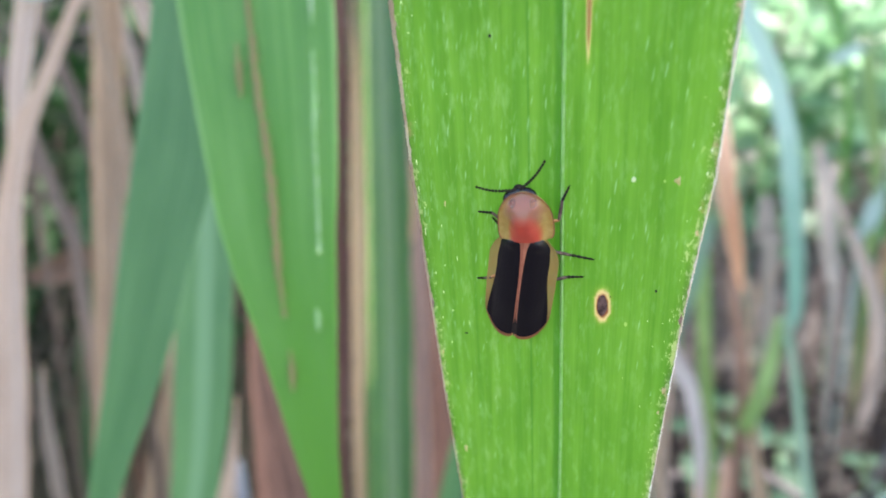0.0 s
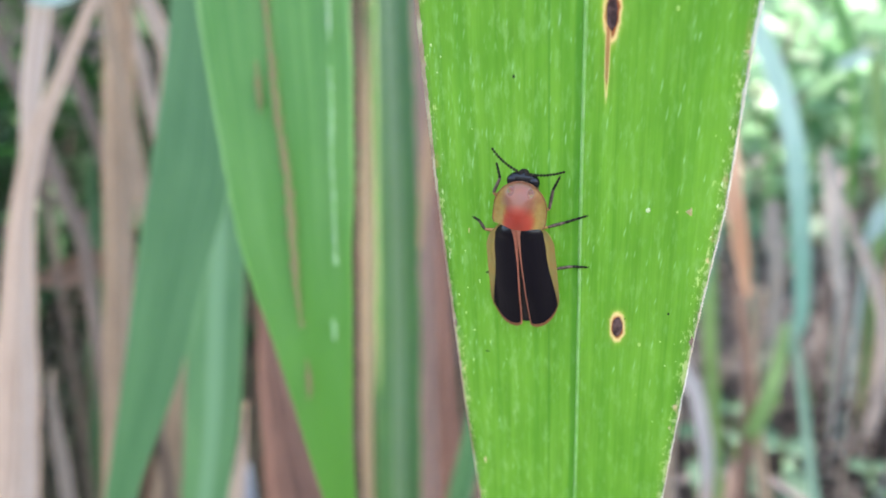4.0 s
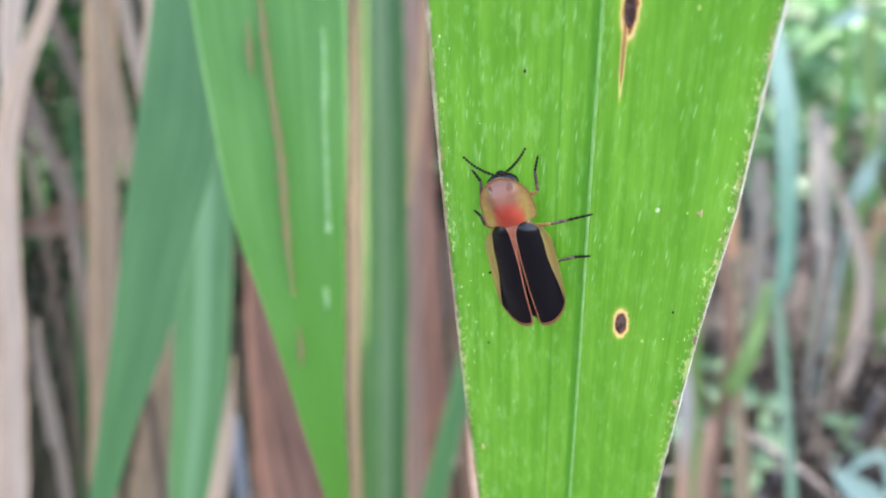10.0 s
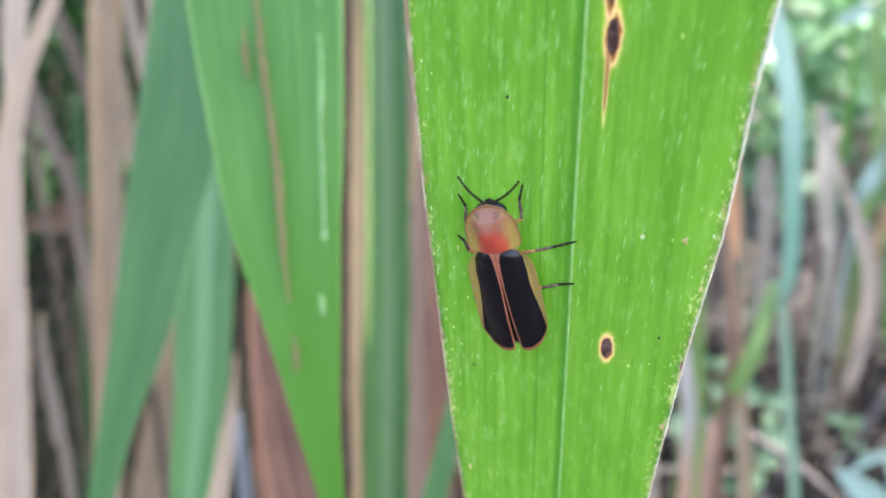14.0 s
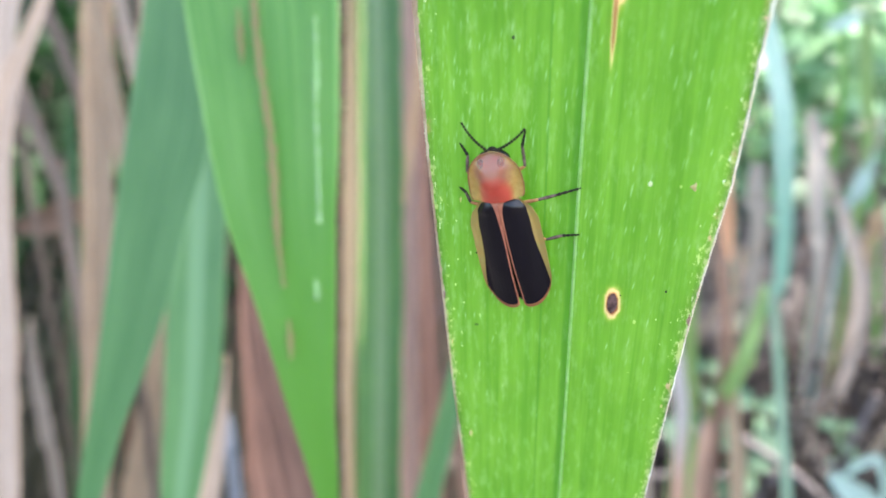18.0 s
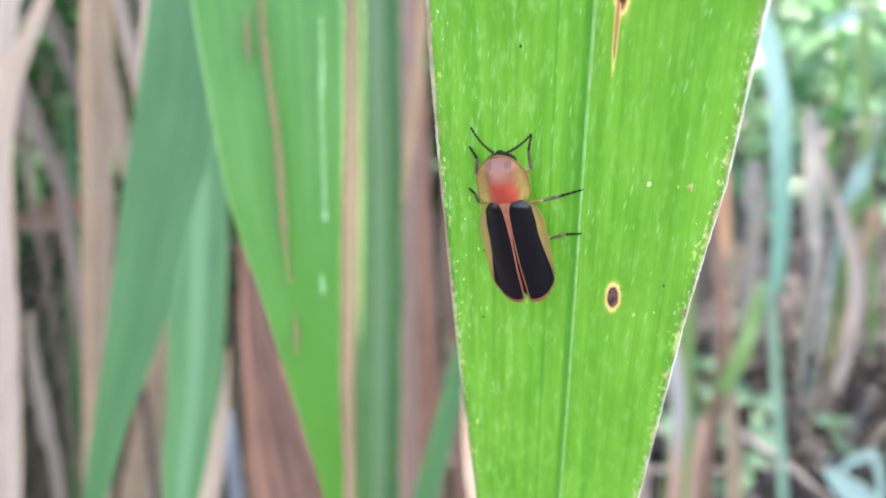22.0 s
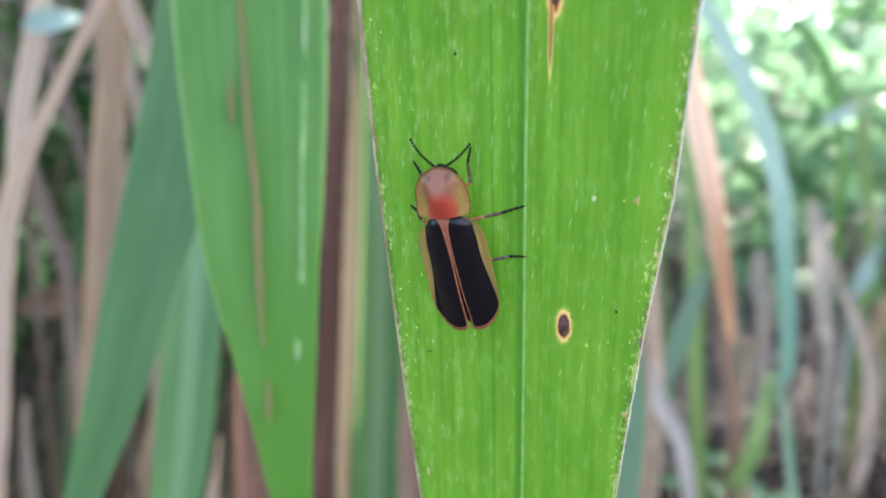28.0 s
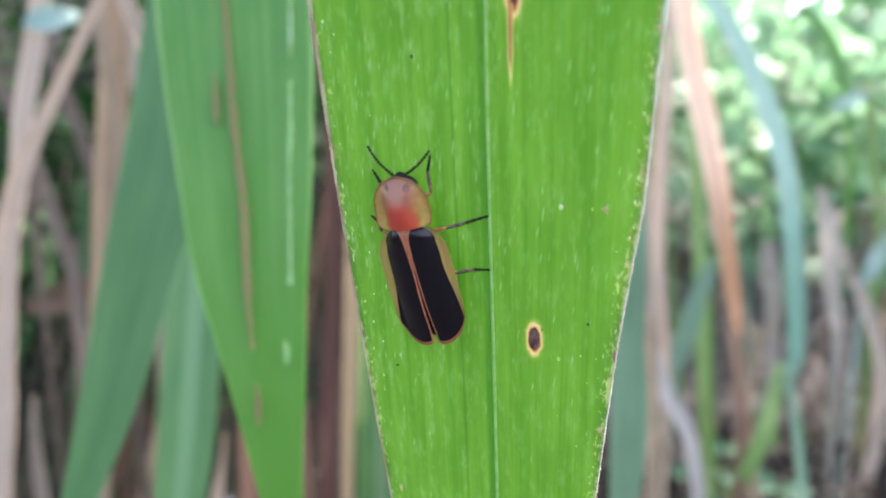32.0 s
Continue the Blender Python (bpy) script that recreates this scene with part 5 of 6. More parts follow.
def shrub(x, y, w, d, z0, z1, n, leaf, mat, seed, label):
    g = ground_height(x, y)
    rng = random.Random(seed)
    ob = thing("shrub", Matrix.Translation((x, y, g)), label, "shrub", "shrubs on the bank")
    for k in range(7):
        a, r = rng.uniform(0, 6.3), rng.uniform(0.3, 0.8)
        tip = (math.cos(a) * w * r, math.sin(a) * d * r, (z1 - g) * rng.uniform(0.6, 0.95))
        part_mesh("branch", tube_mesh("branch", [(rng.uniform(-0.03, 0.03), rng.uniform(-0.03, 0.03), -0.03, 0.007), (tip[0] * 0.4, tip[1] * 0.4, tip[2] * 0.5, 0.005), (*tip, 0.0015)], 6, 10), M_TWIG, ob)
    crown = leaf_cloud("crown", n, seed, (0, 0, (z0 + z1) / 2 - g), (w, d, (z1 - z0) / 2), leaf, mat, ob)
    tagged(crown, kind="stuff")
    return ob


shrub(0.62, 1.62, 0.5, 0.3, 0.42, 0.88, 650, 0.068, M_CROWN, 3, "leafy bright green shrub on the bank")
shrub(1.15, 1.75, 0.5, 0.35, 0.40, 0.86, 600, 0.074, M_CROWN, 4, "leafy light green shrub on the bank")
shrub(0.25, 1.75, 0.42, 0.3, 0.40, 1.05, 450, 0.07, M_CROWN, 5, "leafy green shrub behind the grass")
shrub(1.7, 2.3, 0.75, 0.45, 0.4, 1.3, 1100, 0.09, M_CROWN, 6, "leafy green shrub on top of the bank")
shrub(0.9, 2.5, 0.8, 0.4, 0.5, 1.32, 1150, 0.09, M_CROWN, 14, "tall pale green shrub behind the bank")
shrub(-0.35, 1.32, 0.5, 0.26, 0.05, 1.25, 2100, 0.055, M_CROWN_SHADED, 7, "dense green shrub with shaded leaf colour behind the dead stalks")
shrub(-1.05, 1.28, 0.5, 0.35, 0.05, 1.3, 1700, 0.05, M_CROWN_SHADED, 8, "dense green shrub with shaded leaf colour")
shrub(-0.6, 1.02, 0.3, 0.15, 0.0, 0.62, 1100, 0.05, M_CROWN_SHADED, 15, "green undergrowth with shaded leaf colour behind dead stalks")
shrub(0.95, 1.48, 0.6, 0.16, 0.3, 0.56, 180, 0.06, M_CROWN, 12, "low leafy green herbs on top of the bank")
shrub(0.45, 1.5, 0.35, 0.16, 0.28, 0.6, 180, 0.06, M_CROWN, 13, "low leafy herbs behind the grass")
shrub(0.1, 1.55, 0.3, 0.22, 0.1, 0.9, 600, 0.045, M_CROWN_SHADED, 9, "green shrub with shaded leaf colour behind the grass clump")


def litter():
    """Fallen leaf scraps and twigs lying on the soil."""
    rng = np.random.default_rng(21)
    verts, faces = [], []
    for _ in range(2600):
        x, y = rng.uniform(-0.9, 1.4), rng.uniform(0.3, 1.7)
        z = ground_height(x, y) + rng.uniform(0.0, 0.012)
        a = rng.uniform(0, 6.28)
        L, w = rng.uniform(0.02, 0.12), rng.uniform(0.002, 0.008)
        d, s = np.array([math.cos(a), math.sin(a), rng.uniform(-0.2, 0.35)]), np.array([-math.sin(a), math.cos(a), rng.uniform(-0.5, 0.5)])
        p = np.array([x, y, z])
        k = len(verts)
        verts += [p - s * w, p + s * w, p + d * L / 2 + s * w + (0, 0, 0.006), p + d * L / 2 - s * w + (0, 0, 0.006), p + d * L + s * w * 0.3, p + d * L - s * w * 0.3]
        faces += [(k, k + 1, k + 2, k + 3), (k + 3, k + 2, k + 4, k + 5)]
    ob = part_mesh("leaf_litter", mesh_of("leaf_litter", verts, faces), M_LITTER)
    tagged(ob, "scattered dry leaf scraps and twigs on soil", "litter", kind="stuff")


litter()
# Added leaves that darken the soil at the foot of the bank.
tagged(leaf_cloud("darkening_leaves", 2600, 41, (0.65, 0.99, 0.04), (0.55, 0.24, 0.09), 0.04, M_DARKENING, None, 0.3, lambda x, y: ground_height(x, y)), "blackish leaves added to darken the low soil", "leaf litter", kind="stuff")
# Added black leaves in place of the hollow's shade.
tagged(leaf_cloud("darkening_leaves", 600, 43, (0.335, 0.95, 0.05), (0.07, 0.06, 0.09), 0.035, M_DARKENING, None, 0.3, lambda x, y: ground_height(x, y)), "black leaves standing in for the shade in the hollow", "leaf litter", kind="stuff")


def dead_tangle(name, label, mat, n, seed, xs, ys, long, width, upright):
    """Matted fine dead grass as one mesh: lying on the ground, or standing up by the share given."""
    rng = np.random.default_rng(seed)
    verts, faces = [], []
    for _ in range(n):
        x, y = rng.uniform(*xs), rng.uniform(*ys)
        a = rng.normal(0.0, 0.9) + (math.pi / 2 if rng.random() < 0.45 else 0.0)
        L, w, hump = rng.uniform(*long), rng.uniform(*width), rng.uniform(0.004, 0.05)
        bend, base, rise = rng.uniform(-0.9, 0.9), rng.uniform(0.0, 0.03), upright * rng.uniform(0.4, 1.0)
        k = len(verts)
        for i in range(6):
            t = i / 5
            px, py = x + L * (1 - rise * 0.8) * t * math.cos(a + bend * t), y + L * (1 - rise * 0.8) * t * math.sin(a + bend * t) * 0.6
            pz = ground_height(px, py) + base * (1 - upright) - 0.005 * upright + rise * L * t + hump * math.sin(math.pi * min(t * 1.15, 1.0))
            ww = w * (1 - 0.7 * t)
            sx, sy = (1.0, 0.3) if upright else (math.sin(a), -math.cos(a))
            verts += [(px + ww * sx, py + ww * sy, pz - ww * 0.5), (px - ww * sx, py - ww * sy, pz + ww * 0.7)]
            if i:
                q = k + 2 * i
                faces.append((q - 2, q - 1, q + 1, q))
    ob = part_mesh(name, mesh_of(name, verts, faces), mat)
    tagged(ob, label, "dead grass", kind="stuff")


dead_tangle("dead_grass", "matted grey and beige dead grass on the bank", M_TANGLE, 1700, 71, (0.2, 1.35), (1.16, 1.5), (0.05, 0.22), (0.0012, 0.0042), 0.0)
dead_tangle("dead_grass", "dead grass in haze-pale colour along the top of the bank", M_TANGLE_HAZY, 1500, 73, (0.2, 1.45), (1.44, 1.85), (0.05, 0.22), (0.0012, 0.0045), 0.0)
dead_tangle("undergrowth", "fine dead stems and green shoots coloured with the shade between the stalks", M_UNDER, 420, 72, (-0.62, 0.05), (0.74, 1.0), (0.15, 0.6), (0.0012, 0.004), 1.0)


def twigs():
    """Single fallen twigs and stems that lie across the foot of the bank."""
    rng = random.Random(9)
    fixed = (((0.225, 0.8, 0.138), (0.2748, 0.8, 0.1462), (0.33, 0.8, 0.155), 0.0042), ((0.22, 0.8, 0.088), (0.3, 0.8, 0.0957), (0.36, 0.81, 0.09), 0.0045),
             ((0.3286, 0.74, 0.1837), (0.42, 0.74, 0.122), (0.56, 0.74, 0.0), 0.0043), ((0.5534, 0.85, 0.1817), (0.5371, 0.85, 0.1366), (0.495, 0.85, 0.02), 0.0047), ((0.3742, 0.72, 0.1476), (0.3566, 0.72, 0.1107), (0.31, 0.72, 0.0), 0.0034))
    loose = []
    for _ in range(16):
        x, y, a, L = rng.uniform(0.34, 0.95), rng.uniform(0.82, 1.2), rng.uniform(-0.7, 0.9), rng.uniform(0.12, 0.34)
        ends = [(x + L * t * math.cos(a), y + L * t * math.sin(a) * 0.5) for t in (0, 0.5, 1)]
        lift = rng.uniform(0.01, 0.06)
        loose.append(tuple((px, py, ground_height(px, py) + 0.004 + lift * k) for k, (px, py) in enumerate(ends)) + (rng.uniform(0.0025, 0.0055),))
    for p, q, r, w in (*fixed, *loose):
        ob = part_mesh("twig", tube_mesh("twig", [(0, 0, 0, w), (q[0] - p[0], q[1] - p[1], q[2] - p[2], w * 0.9), (r[0] - p[0], r[1] - p[1], r[2] - p[2], w * 0.6)], 7, 12), M_TWIG_PALE)
        ob.matrix_world = Matrix.Translation(p)
        tagged(ob, "pale greyish fallen twig on dead grass", "twig", "fallen twigs on the bank")


twigs()


def herb(x, y, top, spread, n, seed, mat):
    """A small broad-leaved herb: a thin stem and oval leaves, each a part."""
    rng = random.Random(seed)
    g = ground_height(x, y)
    ob = thing("herb", Matrix.Translation((x, y, g)), "small pale mint green herb on dark soil" if mat is M_HERB_PALE else "small green broad-leaved herb among dead stalks", "herb", "herbs at the foot of the bank")
    h = top - g
    part_mesh("stem", tube_mesh("stem", [(0, 0, -0.01, 0.0018), (0.004, 0, h * 0.5, 0.0015), (0, 0, h, 0.0008)], 6, 10), M_CULM, ob)
    for k in range(n):
        a, z, L = 2.4 * k + rng.uniform(-0.4, 0.4), h * (1 - 0.12 * (k // 2)) - rng.uniform(0, 0.012), spread * rng.uniform(0.75, 1.2)
        d = Vector((math.cos(a), math.sin(a) * 0.7, rng.uniform(-0.35, 0.3))).normalized()
        side = d.cross(Vector((0, -0.75, 0.65))).normalized()
        up = side.cross(d)
        verts, faces = [], []
        for i in range(9):
            t = i / 8
            wd = L * 0.3 * math.sin(math.pi * t ** 0.85) + 0.0004
            c = d * (L * t) - up * (L * 0.25 * t * t)
            verts += [c - side * wd + up * wd * 0.3, c, c + side * wd + up * wd * 0.3]
            if i:
                q = 3 * i
                faces += [(q - 3, q - 2, q + 1, q), (q - 2, q - 1, q + 2, q + 1)]
        leaf = part_mesh("leaf", mesh_of("leaf", verts, faces), mat, ob)
        leaf.location = (0, 0, z)


for k, (x, y, top, spread, n) in enumerate(((0.372, 0.78, 0.2, 0.042, 6), (0.3, 0.75, 0.26, 0.036, 6), (0.262, 0.74, 0.24, 0.03, 4), (0.355, 0.76, 0.14, 0.034, 5), (0.56, 0.96, 0.05, 0.04, 5), (0.62, 0.97, 0.05, 0.045, 6), (0.52, 0.86, 0.14, 0.03, 4))):
    herb(x, y, top, spread, n, 60 + k, M_HERB_PALE if k in (4, 5) else M_HERB)


def treeline():
    """Trees far behind the bank, below the open sky."""
    rng = random.Random(4)
    for k, (x, y, h) in enumerate(((-7, 11, 4.2), (-3, 13, 4.8), (0.6, 12, 3.4), (2.6, 12.5, 1.9), (4.6, 13, 1.7), (7.2, 13.5, 1.9), (10.5, 14, 3.4), (15, 13, 5.0))):
        g = ground_height(x, y)
        tree = thing("tree", Matrix.Translation((x, y, g)), "distant leafy green tree", "tree", "trees behind the bank")
        part_mesh("trunk", tube_mesh("trunk", [(0, 0, -0.2, 0.18), (0.1, 0, h * 0.4, 0.13), (0.05, 0.1, h * 0.8, 0.05)], 10, 12), M_TWIG, tree)
        for _ in range(5):
            a = rng.uniform(0, 6.28)
            part_mesh("limb", tube_mesh("limb", [(0.08, 0, h * 0.35, 0.07), (math.cos(a) * 0.7, math.sin(a) * 0.7, h * 0.55, 0.045), (math.cos(a) * 1.4, math.sin(a) * 1.4, h * 0.75, 0.015)], 7, 8), M_TWIG, tree)
        crown = leaf_cloud("crown", 1100, 30 + k, (0, 0, h * 0.62), (2.2, 1.8, h * 0.42), 0.3, M_CROWN, tree)
        tagged(crown, kind="stuff")


treeline()


# ---------------------------------------------------------------- the beetle
MM = 0.001


def smooth01(a, b, v):
    t = min(max((v - a) / (b - a), 0.0), 1.0)
    return t * t * (3 - 2 * t)


def shell_material(name, clear=0.0, **kw):
    m = plain(name, **kw)
    if clear:
        nt = m.node_tree
        tr = nt.nodes.new("ShaderNodeBsdfTransparent")
        mx = nt.nodes.new("ShaderNodeMixShader")
        mx.inputs[0].default_value = clear
        nt.links.new(nt.nodes["Principled BSDF"].outputs[0], mx.inputs[1])
        nt.links.new(tr.outputs[0], mx.inputs[2])
        nt.links.new(mx.outputs[0], nt.nodes["Material Output"].inputs[0])
    return m


def elytron_material():
    """Matt black with a violet cast, fine punctures and long faint ribs."""
    m, nt, b = material("black_elytron")
    ob = coords(nt, "Object")
    ribs = noise_node(nt, stretch(nt, ob, 4200, 260, 1), 1.0, 2.0)
    pits = noise_node(nt, ob, 9000.0, 2.0)
    col = mix_colour(nt, ribs, (0.001, 0.0008, 0.002), (0.0035, 0.0026, 0.0065))
    nt.links.new(col, b.inputs["Base Color"])
    b.inputs["Roughness"].default_value = 0.3
    b.inputs["Specular IOR Level"].default_value = 0.1
    b.inputs["Coat Weight"].default_value = 0.4
    b.inputs["Coat Roughness"].default_value = 0.16
    bump(nt, b, math_node(nt, "ADD", ribs, pits), 0.00003, 0.5)
    return m


def pronotum_material():
    """Red hump behind, pinkish and half clear over the head, olive yellow flanges, orange rim."""
    m, nt, b = material("pronotum")
    ob = coords(nt, "Object")
    sep = nt.nodes.new("ShaderNodeSeparateXYZ")
    nt.links.new(ob, sep.inputs[0])
    x, y = math_node(nt, "MULTIPLY", sep.outputs[0], 1000.0), math_node(nt, "MULTIPLY", sep.outputs[1], 1000.0)
    rough = math_node(nt, "MULTIPLY", math_node(nt, "SUBTRACT", noise_node(nt, ob, 1500.0, 3.0), 0.5), 0.5)

    def oval(cx, cy, rx, ry):
        dx = math_node(nt, "DIVIDE", math_node(nt, "SUBTRACT", x, cx), rx)
        dy = math_node(nt, "DIVIDE", math_node(nt, "SUBTRACT", y, cy), ry)
        return math_node(nt, "ADD", math_node(nt, "SQRT", math_node(nt, "ADD", math_node(nt, "MULTIPLY", dx, dx), math_node(nt, "MULTIPLY", dy, dy))), rough)

    col = mix_colour(nt, steps(nt, noise_node(nt, ob, 2500.0, 2.0), 0.3, 0.7), (0.36, 0.22, 0.05), (0.43, 0.27, 0.075))
    front = steps(nt, oval(0.0, 2.3, 1.45, 1.3), 1.15, 0.6)
    col = mix_colour(nt, front, col, (0.36, 0.14, 0.085))
    # the red hump is a block with soft corners
    ax = math_node(nt, "POWER", math_node(nt, "ABSOLUTE", math_node(nt, "DIVIDE", x, 1.1)), 3.0)
    ay = math_node(nt, "POWER", math_node(nt, "ABSOLUTE", math_node(nt, "DIVIDE", math_node(nt, "SUBTRACT", y, 0.45), 1.4)), 2.5)
    block = math_node(nt, "ADD", math_node(nt, "ADD", ax, ay), rough)
    col = mix_colour(nt, steps(nt, block, 1.6, 0.25), col, (0.52, 0.07, 0.04))
    col = mix_colour(nt, math_node(nt, "MULTIPLY", steps(nt, oval(0.0, 0.75, 0.75, 0.55), 1.2, 0.1), 0.22), col, (0.5, 0.03, 0.018))
    nt.links.new(col, b.inputs["Base Color"])
    b.inputs["Roughness"].default_value = 0.35
    b.inputs["Specular IOR Level"].default_value = 0.25
    b.inputs["Coat Weight"].default_value = 0.5
    b.inputs["Coat IOR"].default_value = 1.55
    b.inputs["Coat Roughness"].default_value = 0.08
    b.inputs["Subsurface Weight"].default_value = 0.25
    b.inputs["Subsurface Scale"].default_value = 0.0006
    bump(nt, b, noise_node(nt, ob, 6000.0, 2.0), 0.00003, 0.5)
    tr = nt.nodes.new("ShaderNodeBsdfTransparent")
    mx = nt.nodes.new("ShaderNodeMixShader")
    # clear windows over the eyes
    window = math_node(nt, "ADD", steps(nt, oval(-0.72, 2.78, 0.26, 0.28), 1.3, 0.5), steps(nt, oval(0.72, 2.78, 0.26, 0.28), 1.3, 0.5))
    nt.links.new(math_node(nt, "ADD", math_node(nt, "MULTIPLY_ADD", front, 0.26, 0.1), math_node(nt, "MULTIPLY", window, 0.26), clamp=True), mx.inputs[0])
    nt.links.new(b.outputs[0], mx.inputs[1])
    nt.links.new(tr.outputs[0], mx.inputs[2])
    nt.links.new(mx.outputs[0], nt.nodes["Material Output"].inputs[0])
    return m


M_ELYTRON = elytron_material()
M_PRONOTUM = pronotum_material()


def flange_material():
    """Half clear olive yellow, turning brownish orange round the tip."""
    m, nt, b = material("olive_flange")
    ob = coords(nt, "Object")
    sep = nt.nodes.new("ShaderNodeSeparateXYZ")
    nt.links.new(ob, sep.inputs[0])
    back = steps(nt, math_node(nt, "MULTIPLY", sep.outputs[1], 1000.0), -4.6, -7.6)
    col = mix_colour(nt, steps(nt, noise_node(nt, ob, 1500.0, 4.0), 0.35, 0.65), (0.41, 0.25, 0.07), (0.38, 0.26, 0.08))
    nt.links.new(mix_colour(nt, back, col, (0.27, 0.1, 0.04)), b.inputs["Base Color"])
    b.inputs["Roughness"].default_value = 0.35
    tr = nt.nodes.new("ShaderNodeBsdfTransparent")
    mx = nt.nodes.new("ShaderNodeMixShader")
    mx.inputs[0].default_value = 0.3
    nt.links.new(b.outputs[0], mx.inputs[1])
    nt.links.new(tr.outputs[0], mx.inputs[2])
    nt.links.new(mx.outputs[0], nt.nodes["Material Output"].inputs[0])
    return m


M_FLANGE = flange_material()
M_SUTURE = shell_material("orange_border", colour=(0.42, 0.15, 0.08), rough=0.4, other=(0.32, 0.1, 0.055), scale=2000)
M_TIP = shell_material("tip_border", colour=(0.24, 0.085, 0.035), rough=0.4, other=(0.19, 0.06, 0.028), scale=2000)
M_SCUTELLUM = shell_material("pink_scutellum", colour=(0.6, 0.26, 0.18), rough=0.3, other=(0.5, 0.2, 0.13), scale=2000)


def head_material():
    """Black in front, dull pinkish brown where the shield covers it."""
    m, nt, b = material("black_head")
    sep = nt.nodes.new("ShaderNodeSeparateXYZ")
    nt.links.new(coords(nt, "Object"), sep.inputs[0])
    cover = steps(nt, math_node(nt, "MULTIPLY", sep.outputs[1], 1000.0), 0.3, 0.0)
    nt.links.new(mix_colour(nt, cover, (0.007, 0.006, 0.007), (0.2, 0.095, 0.075)), b.inputs["Base Color"])
    b.inputs["Roughness"].default_value = 0.25
    b.inputs["Specular IOR Level"].default_value = 0.35
    return m


M_HEAD = head_material()
M_EYE = shell_material("black_eye", colour=(0.004, 0.004, 0.006), rough=0.2, other=(0.009, 0.009, 0.012), scale=4000, spec=0.35)
M_LIMB = shell_material("dark_limb", colour=(0.008, 0.007, 0.006), rough=0.6, other=(0.03, 0.02, 0.014), scale=3000, spec=0.15)
M_LIMB_PALE = shell_material("brown_limb", colour=(0.17, 0.11, 0.085), rough=0.6, other=(0.05, 0.033, 0.027), scale=3000, spec=0.15)
M_LIMB_BASE = shell_material("orange_limb", colour=(0.45, 0.2, 0.07), rough=0.5, other=(0.3, 0.12, 0.045), scale=3000)
M_BELLY = shell_material("dark_belly", colour=(0.03, 0.022, 0.018), rough=0.5, other=(0.07, 0.05, 0.03), scale=1500)
M_WING = shell_material("folded_wing", colour=(0.014, 0.011, 0.011), rough=0.6, other=(0.024, 0.017, 0.014), scale=2500, spec=0.15)


def closed_sheet(name, rows, mat, parent, thick, label=""):
    """A grid of points in mm, closed below at the given thickness."""
    n, c = len(rows), len(rows[0])
    verts = [Vector(p) * MM for r in rows for p in r]
    k = len(verts)
    verts += [v - Vector((0, 0, thick * MM)) for v in verts]
    faces = []
    for i in range(n - 1):
        for j in range(c - 1):
            a = i * c + j
            faces.append((a, a + 1, a + c + 1, a + c))
            faces.append((k + a, k + a + c, k + a + c + 1, k + a + 1))
    # the rim has points of its own, so that the face keeps its own normals
    ring = list(range(c)) + [i * c + c - 1 for i in range(1, n)] + [(n - 1) * c + j for j in range(c - 2, -1, -1)] + [i * c for i in range(n - 2, 0, -1)]
    m = len(verts)
    verts += [verts[q] for q in ring] + [verts[k + q] for q in ring]
    for i in range(len(ring)):
        j = (i + 1) % len(ring)
        faces.append((m + i, m + j, m + len(ring) + j, m + len(ring) + i))
    return part_mesh(name, mesh_of(name, verts, faces), mat, parent, label)


def along(table, v):
    """Smooth value between stations (v, value), with no waves between them."""
    k = 0
    while k < len(table) - 2 and v > table[k + 1][0]:
        k += 1
    gaps = [(b[1] - a[1]) / (b[0] - a[0]) for a, b in zip(table, table[1:])]

    def slope(i):
        if i == 0 or i == len(table) - 1:
            return gaps[min(i, len(gaps) - 1)]
        p, q = gaps[i - 1], gaps[i]
        return 0.0 if p * q <= 0 else 2 * p * q / (p + q)

    (v0, a), (v1, b) = table[k], table[k + 1]
    h = v1 - v0
    t = min(max((v - v0) / h, 0.0), 1.0)
    return (1 + 2 * t) * (1 - t) ** 2 * a + t * (1 - t) ** 2 * h * slope(k) + t * t * (3 - 2 * t) * b + t * t * (t - 1) * h * slope(k + 1)


OUTER = ((0.0, 1.6), (0.05, 1.86), (0.12, 2.2), (0.3, 2.5), (0.6, 2.5), (1.0, 2.45))
BLACK_FROM = ((0.0, 0.52), (0.02, 0.5), (0.03, 0.36), (0.045, 0.26), (0.07, 0.18), (0.1, 0.13), (0.16, 0.095), (0.26, 0.066), (0.4, 0.045), (0.94, 0.036), (1.0, 0.05))
BLACK_TO = ((0.0, 0.55), (0.02, 0.57), (0.03, 0.71), (0.045, 0.79), (0.07, 0.825), (0.1, 0.825), (0.16, 0.785), (0.35, 0.745), (0.5, 0.772), (0.65, 0.825), (0.8, 0.88), (0.92, 0.912), (1.0, 0.92))


